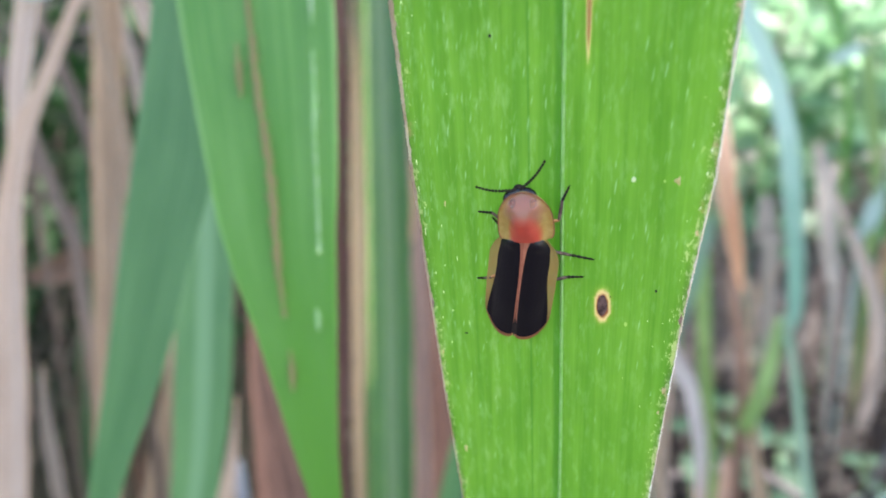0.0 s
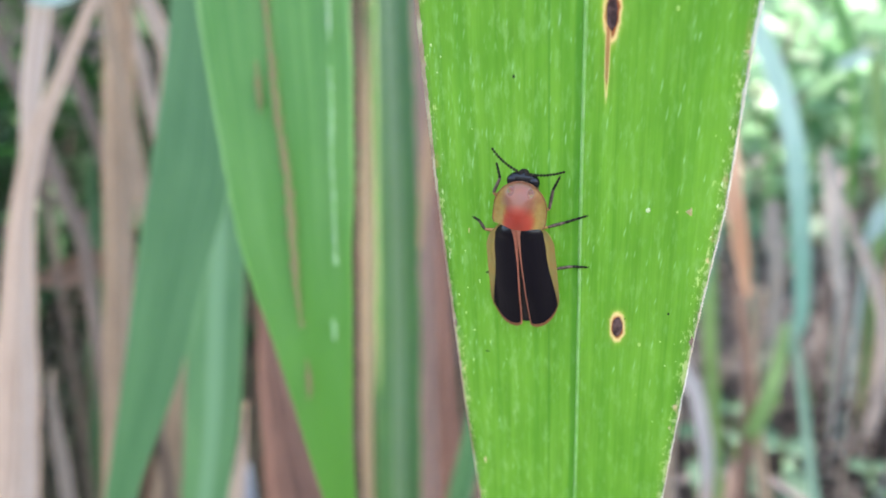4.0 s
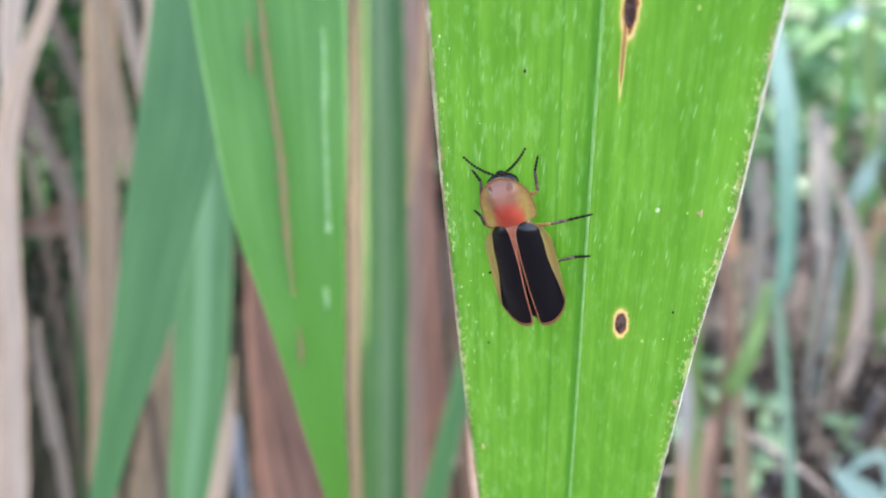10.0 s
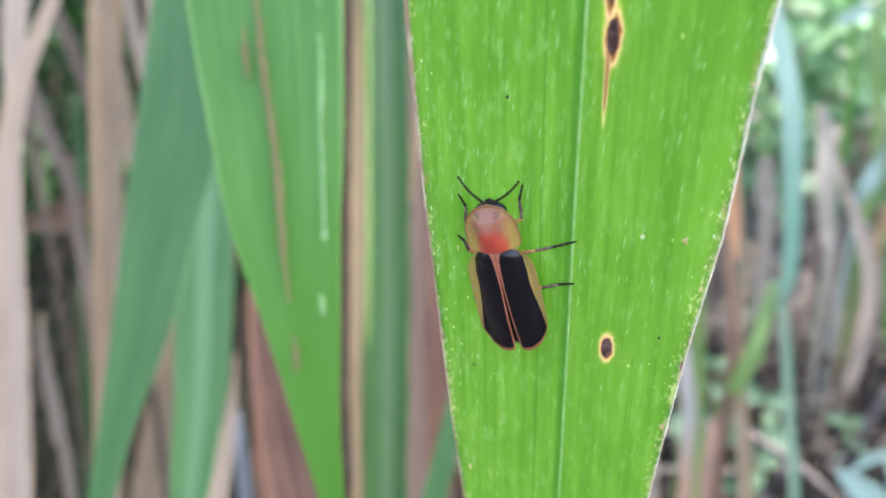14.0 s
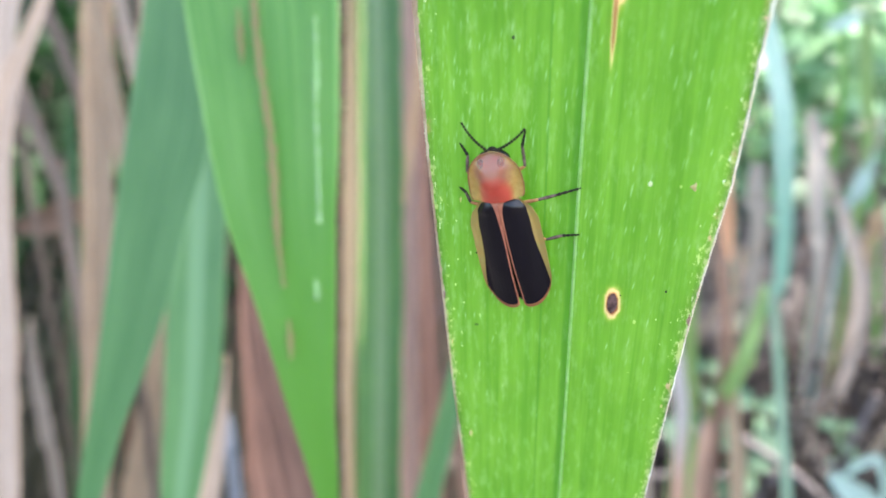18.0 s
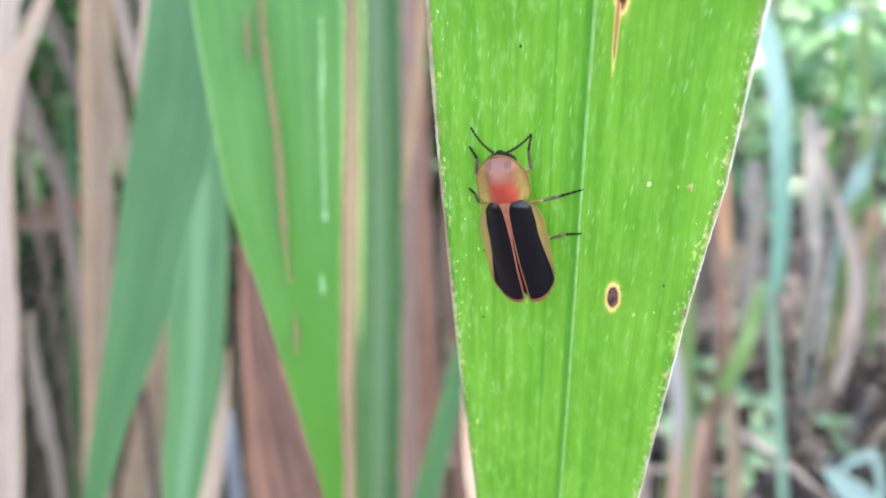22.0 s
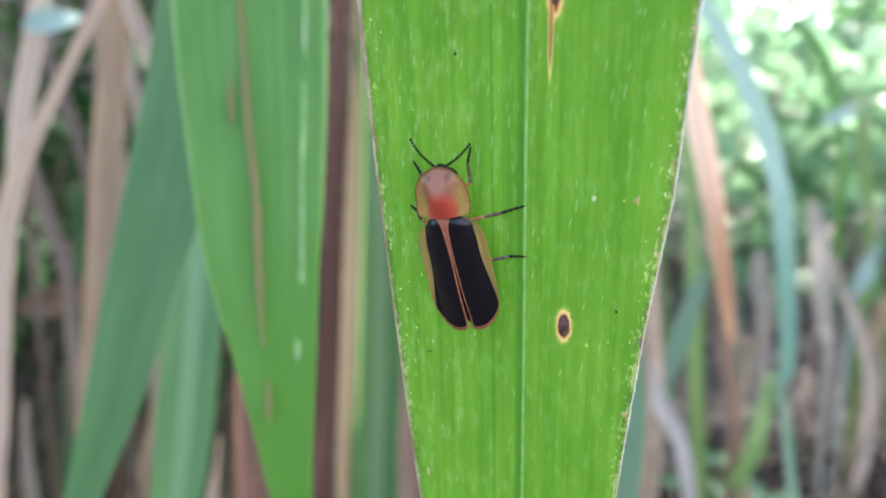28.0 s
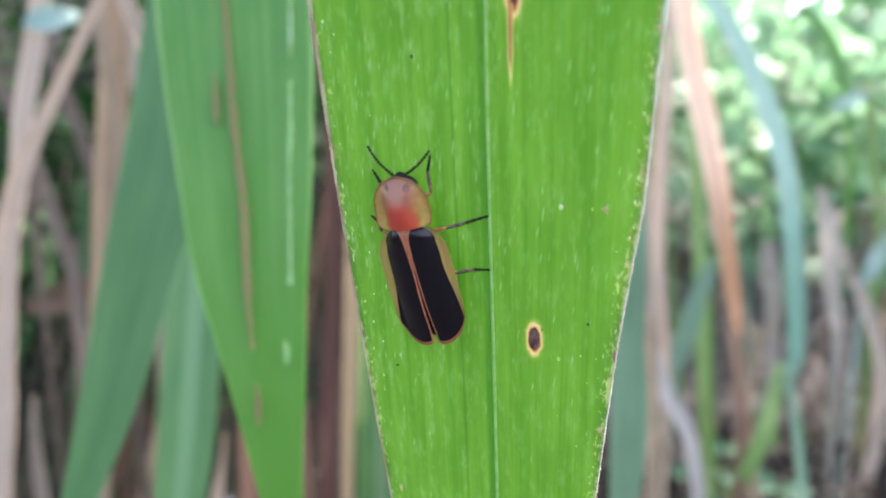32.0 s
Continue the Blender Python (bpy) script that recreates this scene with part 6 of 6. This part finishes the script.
def elytron_point(side, u, v):
    xi, xo = 0.02 + 0.03 * v, along(OUTER, v)
    yf = 0.5 - 0.6 * u ** 3.0 - 0.25 * (1 - u) ** 6
    e = (u - 0.22) / 0.78 if u > 0.22 else 0.36 * (0.22 - u) / 0.22
    yr = -5.8 - 2.77 * math.sqrt(max(0.0, 1 - e * e))
    x = xi + (xo - xi) * u
    y = yf + (yr - yf) * v
    k = min(u / 0.8, 1.0)
    z = 0.98 + 0.78 * (1 - k ** 2.4) * (1 - 0.42 * smooth01(0.6, 1.0, v)) * (0.25 + 0.75 * math.sqrt(1 - (1 - min(v / 0.13, 1.0)) ** 2)) - 0.1 * (1 - smooth01(0.0, 0.1, u))
    z += 0.16 * math.exp(-((u - 0.48) / 0.25) ** 2 - ((v - 0.085) / 0.05) ** 2) + 0.05 * smooth01(0.84, 1.0, u)
    return Vector((side * x, y, z))


def build_elytron(beetle, side):
    hinge = Vector((side * 0.5, 0.0, 1.5))

    def black_from(v):
        return along(BLACK_FROM, v)

    def black_to(v):
        return along(BLACK_TO, v)

    def block(v0, v1, lo, hi, n, lift=0.0):
        return [[elytron_point(side, lo(v) + (hi(v) - lo(v)) * j / n, v) - hinge + Vector((0, 0, lift)) for j in range(n + 1)] for v in [v0 + (v1 - v0) * i / 80 for i in range(81)]]

    shell = closed_sheet("elytron", block(0.021, 0.979, black_from, black_to, 16), M_ELYTRON, beetle, 0.09, "matt black wing case with olive yellow flange")
    shell.matrix_local = Matrix.Translation(hinge * MM)
    closed_sheet("flange", block(0.0, 1.0, black_to, lambda v: 1.0, 6, 0.004), M_FLANGE, shell, 0.05, "translucent olive yellow side flange")
    closed_sheet("suture_border", block(0.0, 1.0, lambda v: 0.0, black_from, 4, 0.006), M_SUTURE, shell, 0.09, "salmon inner border")
    closed_sheet("tip_border", [[elytron_point(side, black_from(v) + (black_to(v) - black_from(v)) * j / 14, v) - hinge + Vector((0, 0, 0.008)) for j in range(15)] for v in (0.972, 0.987, 1.0)], M_TIP, shell, 0.09, "brown orange tip border")
    return shell


def pronotum_point(u, v):
    hw = 1.85 + 0.05 * math.sin(math.pi * min(v / 0.45, 1.0)) if v < 0.4 else 1.87 * math.sqrt(max(0.0, 1 - ((v - 0.4) / 0.6) ** 1.85))
    hw *= 1 - 0.07 * max(0.0, 1 - v / 0.1) ** 2
    y = 0.2 + 3.44 * v + 0.13 * (1 - v) * abs(u) ** 3
    x = hw * u
    # flat flanges, a rounded hump behind and a dome over the head
    rear = 1 - smooth01(0.1, 1.3, y)
    z = 1.0 + 0.1 * abs(u) ** 3 + 0.22 * rear
    z += (0.62 - 0.25 * rear) * math.exp(-(abs(x) / 1.08) ** 3.2) * (1 - smooth01(1.4, 3.3, y))
    z += 0.6 * math.exp(-(((x / 1.2) ** 2 + ((y - 2.25) / (1.08 if y > 2.25 else 1.95)) ** 2) ** 1.5))
    z += 0.15 * math.exp(-((abs(x) - 0.72) / 0.33) ** 2 - ((y - 2.7) / 0.34) ** 2)
    return Vector((x, y, z))


def build_antenna(head, side):
    L = 2.7
    pts = [(0.2 * side * math.sin(t * 2.6), L * t, 0.12 * math.sin(t * 3.0), 0.105 - 0.025 * t) for t in [i / 10 for i in range(11)]]
    me = tube_mesh("antenna", [tuple(c * MM for c in p) for p in pts], 8, 97, lambda i, n: 0.3 + 0.92 * abs(math.sin(math.pi * i / 8.0)) ** 0.8)
    ob = part_mesh("antenna", me, M_LIMB, head, "beaded black antenna")
    ob.location = Vector((side * 0.2, 0.78, 0.12)) * MM
    part_mesh("antenna_base", blob_mesh("antenna_base", 0.14 * MM, 0.16 * MM, 0.12 * MM, (side * 0.2 * MM, 0.76 * MM, 0.1 * MM), 12, 8), M_LIMB, head)
    return ob


def build_leg(beetle, hip, knee, ankle, tip):
    """A leg from the hip: orange-based thigh, brown shin, black jointed foot. All in mm of the beetle's space."""
    h = Vector(hip)
    k, a, t = (Vector(p) - h for p in (knee, ankle, tip))

    def pts(p, q, r0, r1, r2):
        m = (p + q) / 2
        return [(*(p * MM), r0 * MM), (*(m * MM), r1 * MM), (*(q * MM), r2 * MM)]

    leg = part_mesh("leg", tube_mesh("leg", pts(Vector((0, 0, 0)), k, 0.12, 0.15, 0.1), 8, 10), M_LIMB_BASE, beetle, "dark jointed leg with an orange base")
    leg.location = h * MM
    part_mesh("shin", tube_mesh("shin", pts(k, a, 0.1, 0.125, 0.1), 8, 10), M_LIMB_PALE, leg, "brown shin")
    foot = [a + (t - a) * (i / 4) for i in range(5)]
    part_mesh("foot", tube_mesh("foot", [(*(p * MM), (0.11 - 0.009 * i) * MM) for i, p in enumerate(foot)], 7, 33, lambda i, n: 0.7 + 0.45 * abs(math.sin(math.pi * i / 8.0))), M_LIMB, leg, "black segmented foot")
    for s in (-1, 1):
        d = (t - a).normalized()
        c = t + d * 0.12 + Vector((-d.y, d.x, 0)) * 0.08 * s
        part_mesh("claw", tube_mesh("claw", [(*(t * MM), 0.03 * MM), (*(c * MM), 0.012 * MM)], 5), M_LIMB, leg)
    return leg


def build_beetle():
    beetle = thing("beetle", BLADE @ pose(-0.00218, 0.02496, 0.0, 0, 0, -7.6), "black and orange beetle with red shield on a green blade", "beetle")
    moving = {}
    part_mesh("body", blob_mesh("body", 1.55 * MM, 4.3 * MM, 0.55 * MM, (0, -3.0 * MM, 0.78 * MM), 24, 14), M_BELLY, beetle, "dark brown belly")
    part_mesh("chest", blob_mesh("chest", 1.25 * MM, 1.7 * MM, 0.6 * MM, (0, 1.0 * MM, 0.75 * MM), 20, 12), M_LIMB_BASE, beetle, "orange brown chest")
    wing_rows = [[((0.9 - 0.25 * v) * (j / 4 - 1), -0.3 - 7.75 * v, 1.45 - 0.45 * v ** 2 - 0.1 * abs(j / 4 - 1)) for j in range(9)] for v in [i / 16 for i in range(17)]]
    closed_sheet("hind_wing", wing_rows, M_WING, beetle, 0.05, "folded dark hind wings")
    moving["tail"] = part_mesh("abdomen_tip", blob_mesh("abdomen_tip", 0.62 * MM, 0.75 * MM, 0.35 * MM, (0, 0, 0), 16, 10), M_BELLY, beetle, "blackish abdomen tip")
    moving["tail"].location = Vector((0.0, -7.4, 0.62)) * MM
    rows = [[((0.46 * (1 - v) ** 0.7) * (j / 4 - 1), 0.5 - 1.3 * v, 1.6 - 0.1 * abs(j / 4 - 1) ** 2 - 0.03 * v) for j in range(9)] for v in [i / 10 for i in range(11)]]
    closed_sheet("scutellum", rows, M_SCUTELLUM, beetle, 0.1, "pink triangular scutellum")
    moving["right_case"], moving["left_case"] = build_elytron(beetle, 1), build_elytron(beetle, -1)
    grid = [[pronotum_point(2 * j / 64 - 1, v) - Vector((0, 0.2, 1.2)) for j in range(65)] for v in [1 - (1 - i / 68) ** 1.7 for i in range(69)]]
    shield = closed_sheet("pronotum", grid, M_PRONOTUM, beetle, 0.12, "red and pinkish shield with olive yellow edges")
    shield.location = Vector((0, 0.2, 1.2)) * MM
    rim = [(pronotum_point(-1, v) - Vector((0, 0.2, 1.2))) for v in [i / 40 for i in range(40)]] + [(pronotum_point(1, v) - Vector((0, 0.2, 1.2))) for v in [1 - i / 40 for i in range(41)]]
    part_mesh("rim", tube_mesh("rim", [(*(p * MM), 0.04 * MM) for p in rim], 6, 120), M_TIP, shield, "orange rim")
    moving["shield"] = shield
    head = part_mesh("head", blob_mesh("head", 1.12 * MM, 0.86 * MM, 0.4 * MM, (0, 0, 0), 32, 14, 1.0, 0.72), M_HEAD, beetle, "shiny black head")
    head.location = Vector((0, 3.05, 0.56)) * MM
    for s in (-1, 1):
        part_mesh("eye", blob_mesh("eye", 0.42 * MM, 0.5 * MM, 0.36 * MM, (s * 0.76 * MM, 0.16 * MM, 0.06 * MM), 18, 12), M_EYE, head, "bulging black eye")
    part_mesh("mouthparts", blob_mesh("mouthparts", 0.35 * MM, 0.25 * MM, 0.2 * MM, (0, 0.8 * MM, -0.15 * MM), 12, 8), M_LIMB, head)
    moving["head"] = head
    moving["left_antenna"], moving["right_antenna"] = build_antenna(head, -1), build_antenna(head, 1)
    moving["front_right"] = build_leg(beetle, (0.9, 1.6, 0.65), (2.1, 2.1, 0.7), (2.14, 3.45, 0.42), (2.45, 4.35, 0.08))
    moving["front_left"] = build_leg(beetle, (-0.9, 1.6, 0.65), (-1.95, 2.2, 0.7), (-1.7, 3.3, 0.45), (-2.2, 4.25, 0.08))
    moving["mid_right"] = build_leg(beetle, (1.0, -0.6, 0.65), (2.55, -0.38, 0.8), (3.75, -0.34, 0.45), (5.3, -0.2, 0.08))
    moving["mid_left"] = build_leg(beetle, (-1.0, -0.6, 0.65), (-2.2, -0.05, 0.8), (-2.5, 0.55, 0.4), (-3.05, 0.98, 0.08))
    moving["hind_right"] = build_leg(beetle, (1.0, -2.6, 0.6), (2.6, -3.33, 0.7), (3.7, -3.1, 0.4), (4.75, -3.16, 0.08))
    moving["hind_left"] = build_leg(beetle, (-1.0, -2.6, 0.6), (-2.2, -3.75, 0.8), (-2.8, -4.2, 0.4), (-3.35, -4.5, 0.08))
    return beetle, moving


beetle, limbs = build_beetle()


def motions():
    """The beetle creeps up the blade and settles; its shield and head turn, the head slides out and in, feelers and legs shift."""
    creep = ((0, -2.23, 24.97, -7.6), (0.5, -2.63, 25.36, -5.3), (1, -2.75, 25.90, -2.3), (1.5, -3.05, 26.00, -1.5), (2, -3.48, 26.52, 1.4), (2.5, -3.78, 26.89, 2.5), (3, -3.88, 27.05, 2.7), (3.5, -4.21, 27.60, 3.4), 
             (5.5, -4.27, 28.08, -2.1), (6, -4.40, 28.00, -0.2), (6.5, -4.40, 27.98, 2.8), (7, -4.55, 27.76, 6.1), (7.5, -4.76, 27.60, 9.2), (8, -4.83, 27.73, 9.2), (8.5, -4.87, 27.80, 10.5), (9, -4.91, 27.88, 12), 
             (9.5, -5.01, 27.89, 13.2), (10.5, -5.06, 27.63, 12.8), (12, -5.08, 27.62, 12.2), (14.5, -5.08, 27.56, 11.8), (16.5, -5.16, 27.59, 12.6), (20, -5.19, 27.49, 12.6), (25, -5.16, 27.40, 12.2), (26.5, -5.24, 27.47, 12.2), 
             (28.5, -5.22, 27.55, 11.7), (32, -5.31, 27.48, 11.7))
    walk(beetle, [(t, BLADE @ pose(x * MM, y * MM, 0, 0, 0, h)) for t, x, y, h in creep])
    yaw = ((0, 12), (1, 6), (2, 13), (2.5, 7), (3, -3), (3.5, -8), (5.5, -6), (6, 3), (6.5, 6), (7, 11), (7.5, 13), (8, 13), (8.5, 16), (9, 14), (9.5, 8), (10, 5), (11, 2), (14, 1), (16.5, -1), (25, -2), (29, -4), (32, -4))
    nod = ((0, 20), (1, 8), (2, 24), (2.5, 10), (3, -4), (3.5, -7), (5.5, -9), (6, 5), (6.5, 7), (7, 14), (7.5, 18), (8, 20), (8.5, 20), (9, 18), (9.5, 9), (10, 5), (11, 2), (14, 0), (16.5, -1), (25, -1), (29, -4), (32, -4))
    out = ((0, -0.1), (1, -0.1), (2, 0.1), (2.5, 0.05), (3, 0.1), (3.5, 0.2), (5.5, 0.35), (6, 0.1), (6.5, 0.0), (7, 0.1), (7.5, 0.35), (8, 0.4), (8.5, 0.4), (9, 0.4), (9.5, 0.1), (10, -0.05), (11, -0.15), (14, -0.18), (16.5, -0.2), (25, -0.2), (29, -0.22), (32, -0.2))
    # the shield slides a little over the wing cases while it creeps
    walk(limbs["shield"], [(t, pose(0, (0.2 - 0.1 * (1 - smooth01(3.5, 8.0, t))) * MM, 1.32 * MM, 0, 0, a)) for t, a in yaw])
    walk(limbs["head"], [(t, pose(0, 0.2 * MM, 0.56 * MM, 0, 0, a) @ pose(0, (2.65 + e) * MM, 0)) for (t, a), (_, e) in zip(nod, out)])
    feel = ((0, 93, -28), (1, 55, -38), (2, 95, -20), (2.5, 65, -45), (3, 42, -75), (3.5, 45, -83), (5.5, 36, -66), (6, 69, -31), (6.5, 58, -34), (7, 85, -25), (7.5, 88, -22), (8, 93, -25), (8.5, 85, -30), (9, 77, -36), (9.5, 55, -44), (10, 46, -47), (11, 36, -51), (14, 30, -55), (16.5, 28, -59), (25, 28, -60), (29, 28, -56), (32, 27, -56))
    walk(limbs["left_antenna"], [(t, pose(-0.2 * MM, 0.78 * MM, 0.12 * MM, 0, 0, l - a)) for (t, l, r), (_, a) in zip(feel, nod)])
    walk(limbs["right_antenna"], [(t, pose(0.2 * MM, 0.78 * MM, 0.12 * MM, 0, 0, r - a)) for (t, l, r), (_, a) in zip(feel, nod)])
    # time, turn of the left and right wing case, slide along the body
    spread = ((0, 0.3, 0.4, 0.1), (2, 0.4, 0.9, 0.1), (3, 0.8, 2.2, 0.12), (3.5, 1.2, 2.6, 0.1), (5.5, 1.4, 4.4, 0.0), (6, 1.4, 4.8, -0.15), (6.5, 1.4, 4.4, -0.2), (7.5, 1.4, 3.1, -0.2),
              (8.5, 1.5, 2.3, -0.15), (10, 1.5, 1.8, -0.1), (14.5, 1.5, 1.5, 0.0), (16.5, 1.4, 1.2, -0.05), (32, 1.3, 1.1, -0.05))
    for key, side in (("right_case", 1), ("left_case", -1)):
        walk(limbs[key], [(t, pose(side * 0.44 * MM - 0.00008, d * MM, (1.5 + 0.012 * side) * MM, 3.0 * (1 - smooth01(3.0, 6.0, t)), 0, r if side > 0 else -l)) for t, l, r, d in spread])
    tail = ((0, 0.05, -7.75), (3.5, 0.1, -7.75), (5.5, 2.35, -6.3), (6, 2.4, -6.35), (6.5, 1.6, -6.9), (7.5, 0.3, -7.7), (9, 0.15, -7.85), (32, 0.15, -7.8))
    walk(limbs["tail"], [(t, pose(x * MM, y * MM, 0.62 * MM)) for t, x, y in tail])
    # time, swing in degrees, shift across and along the body in mm
    swing = {
        "front_right": ((0, 2, -0.2, -0.5), (2, 3, -0.2, -0.5), (3, -8, 0, -0.6), (3.5, -10, 0, -0.6), (5.5, -8, 0, -1.1), (6, -6, 0, -1.2), (6.5, 0, 0, -0.9), (7, -4, 0, -1.1), (7.5, 6, 0, 0), (8, 6, 0, 0), (9.5, 0, 0, 0), (32, 0, 0, 0)),
        "front_left": ((0, 78, 0, 0), (0.5, 12, 0, 0), (1, 0, 0, 0), (2, -4, 0.2, -1.1), (2.5, -8, 0, 0), (3.5, -14, 0, 0), (6, -14, 0, 0), (7, 2, 0, 0), (8, 32, 0, 0), (8.5, 44, 0, 0), (9, 44, 0, 0), (9.5, 26, 0, 0), (10, 4, 0, 0), (11, 0, 0, 0), (26.5, 0, 0.05, 0), (28.5, 0, 0.45, -0.1), (32, 0, 0.45, -0.1)),
        "mid_right": ((0, -13, -0.7, 0), (0.5, -13, -0.7, 0), (1, 6, -1.2, 0), (1.5, 2, -0.9, 0), (2, -3, -0.7, 0), (2.5, -3, -0.9, 0), (3, 11, -0.5, 0), (3.5, 9, -0.5, 0), (6, 9, -0.4, 0), (8, 1, -0.2, 0), (9, -4, -0.1, 0), (13, -2, 0, 0), (25, 0, 0, 0), (32, 0, 0, 0)),
        "mid_left": ((0, 10, 0.6, 0), (0.5, 14, 0, 0), (1, 18, 0, 0), (2, 6, 0.4, 0), (2.5, 8, 0, 0), (3.5, 15, -0.3, 0), (6, 20, -0.3, 0), (7, 16, -0.1, 0), (8, 8, 0, 0), (10, 0, 0, 0), (26.5, 0, 0, 0), (28.5, 0, 0.25, 0), (32, 0, 0.25, 0)),
        "hind_right": ((0, 7, -0.7, 0), (0.5, 7, -0.4, 0), (1, -1, -0.8, 0), (1.5, -2, -0.7, 0), (2, 5, -0.6, 0), (2.5, 6, -0.4, 0), (3.5, -8, 0, 0), (6, -6, 0, 0), (8, -13, 0, 0), (9, -19, 0, 0), (9.5, -17, 0, 0), (10, -10, 0, 0), (13, -9, 0, 0), (20, -9, 0, 0), (26.5, -9, 0, 0), (28.5, -12, 0, 0), (32, -13, 0, 0)),
        "hind_left": ((0, 0, 0, 0), (2, -4, 0, 0), (3.5, -2, 0.3, 0), (6, 0, 0.5, 0), (8, 0, 0.2, 0), (9, 0, 0, 0), (11, 0, 0.3, 0), (32, 0, 0.3, 0)),
    }
    for key, rows in swing.items():
        base = limbs[key].location.copy()
        walk(limbs[key], [(t, Matrix.Translation(base + Vector((dx, dy, 0)) * MM) @ pose(0, 0, 0, 0, 0, a)) for t, a, dx, dy in rows])


motions()
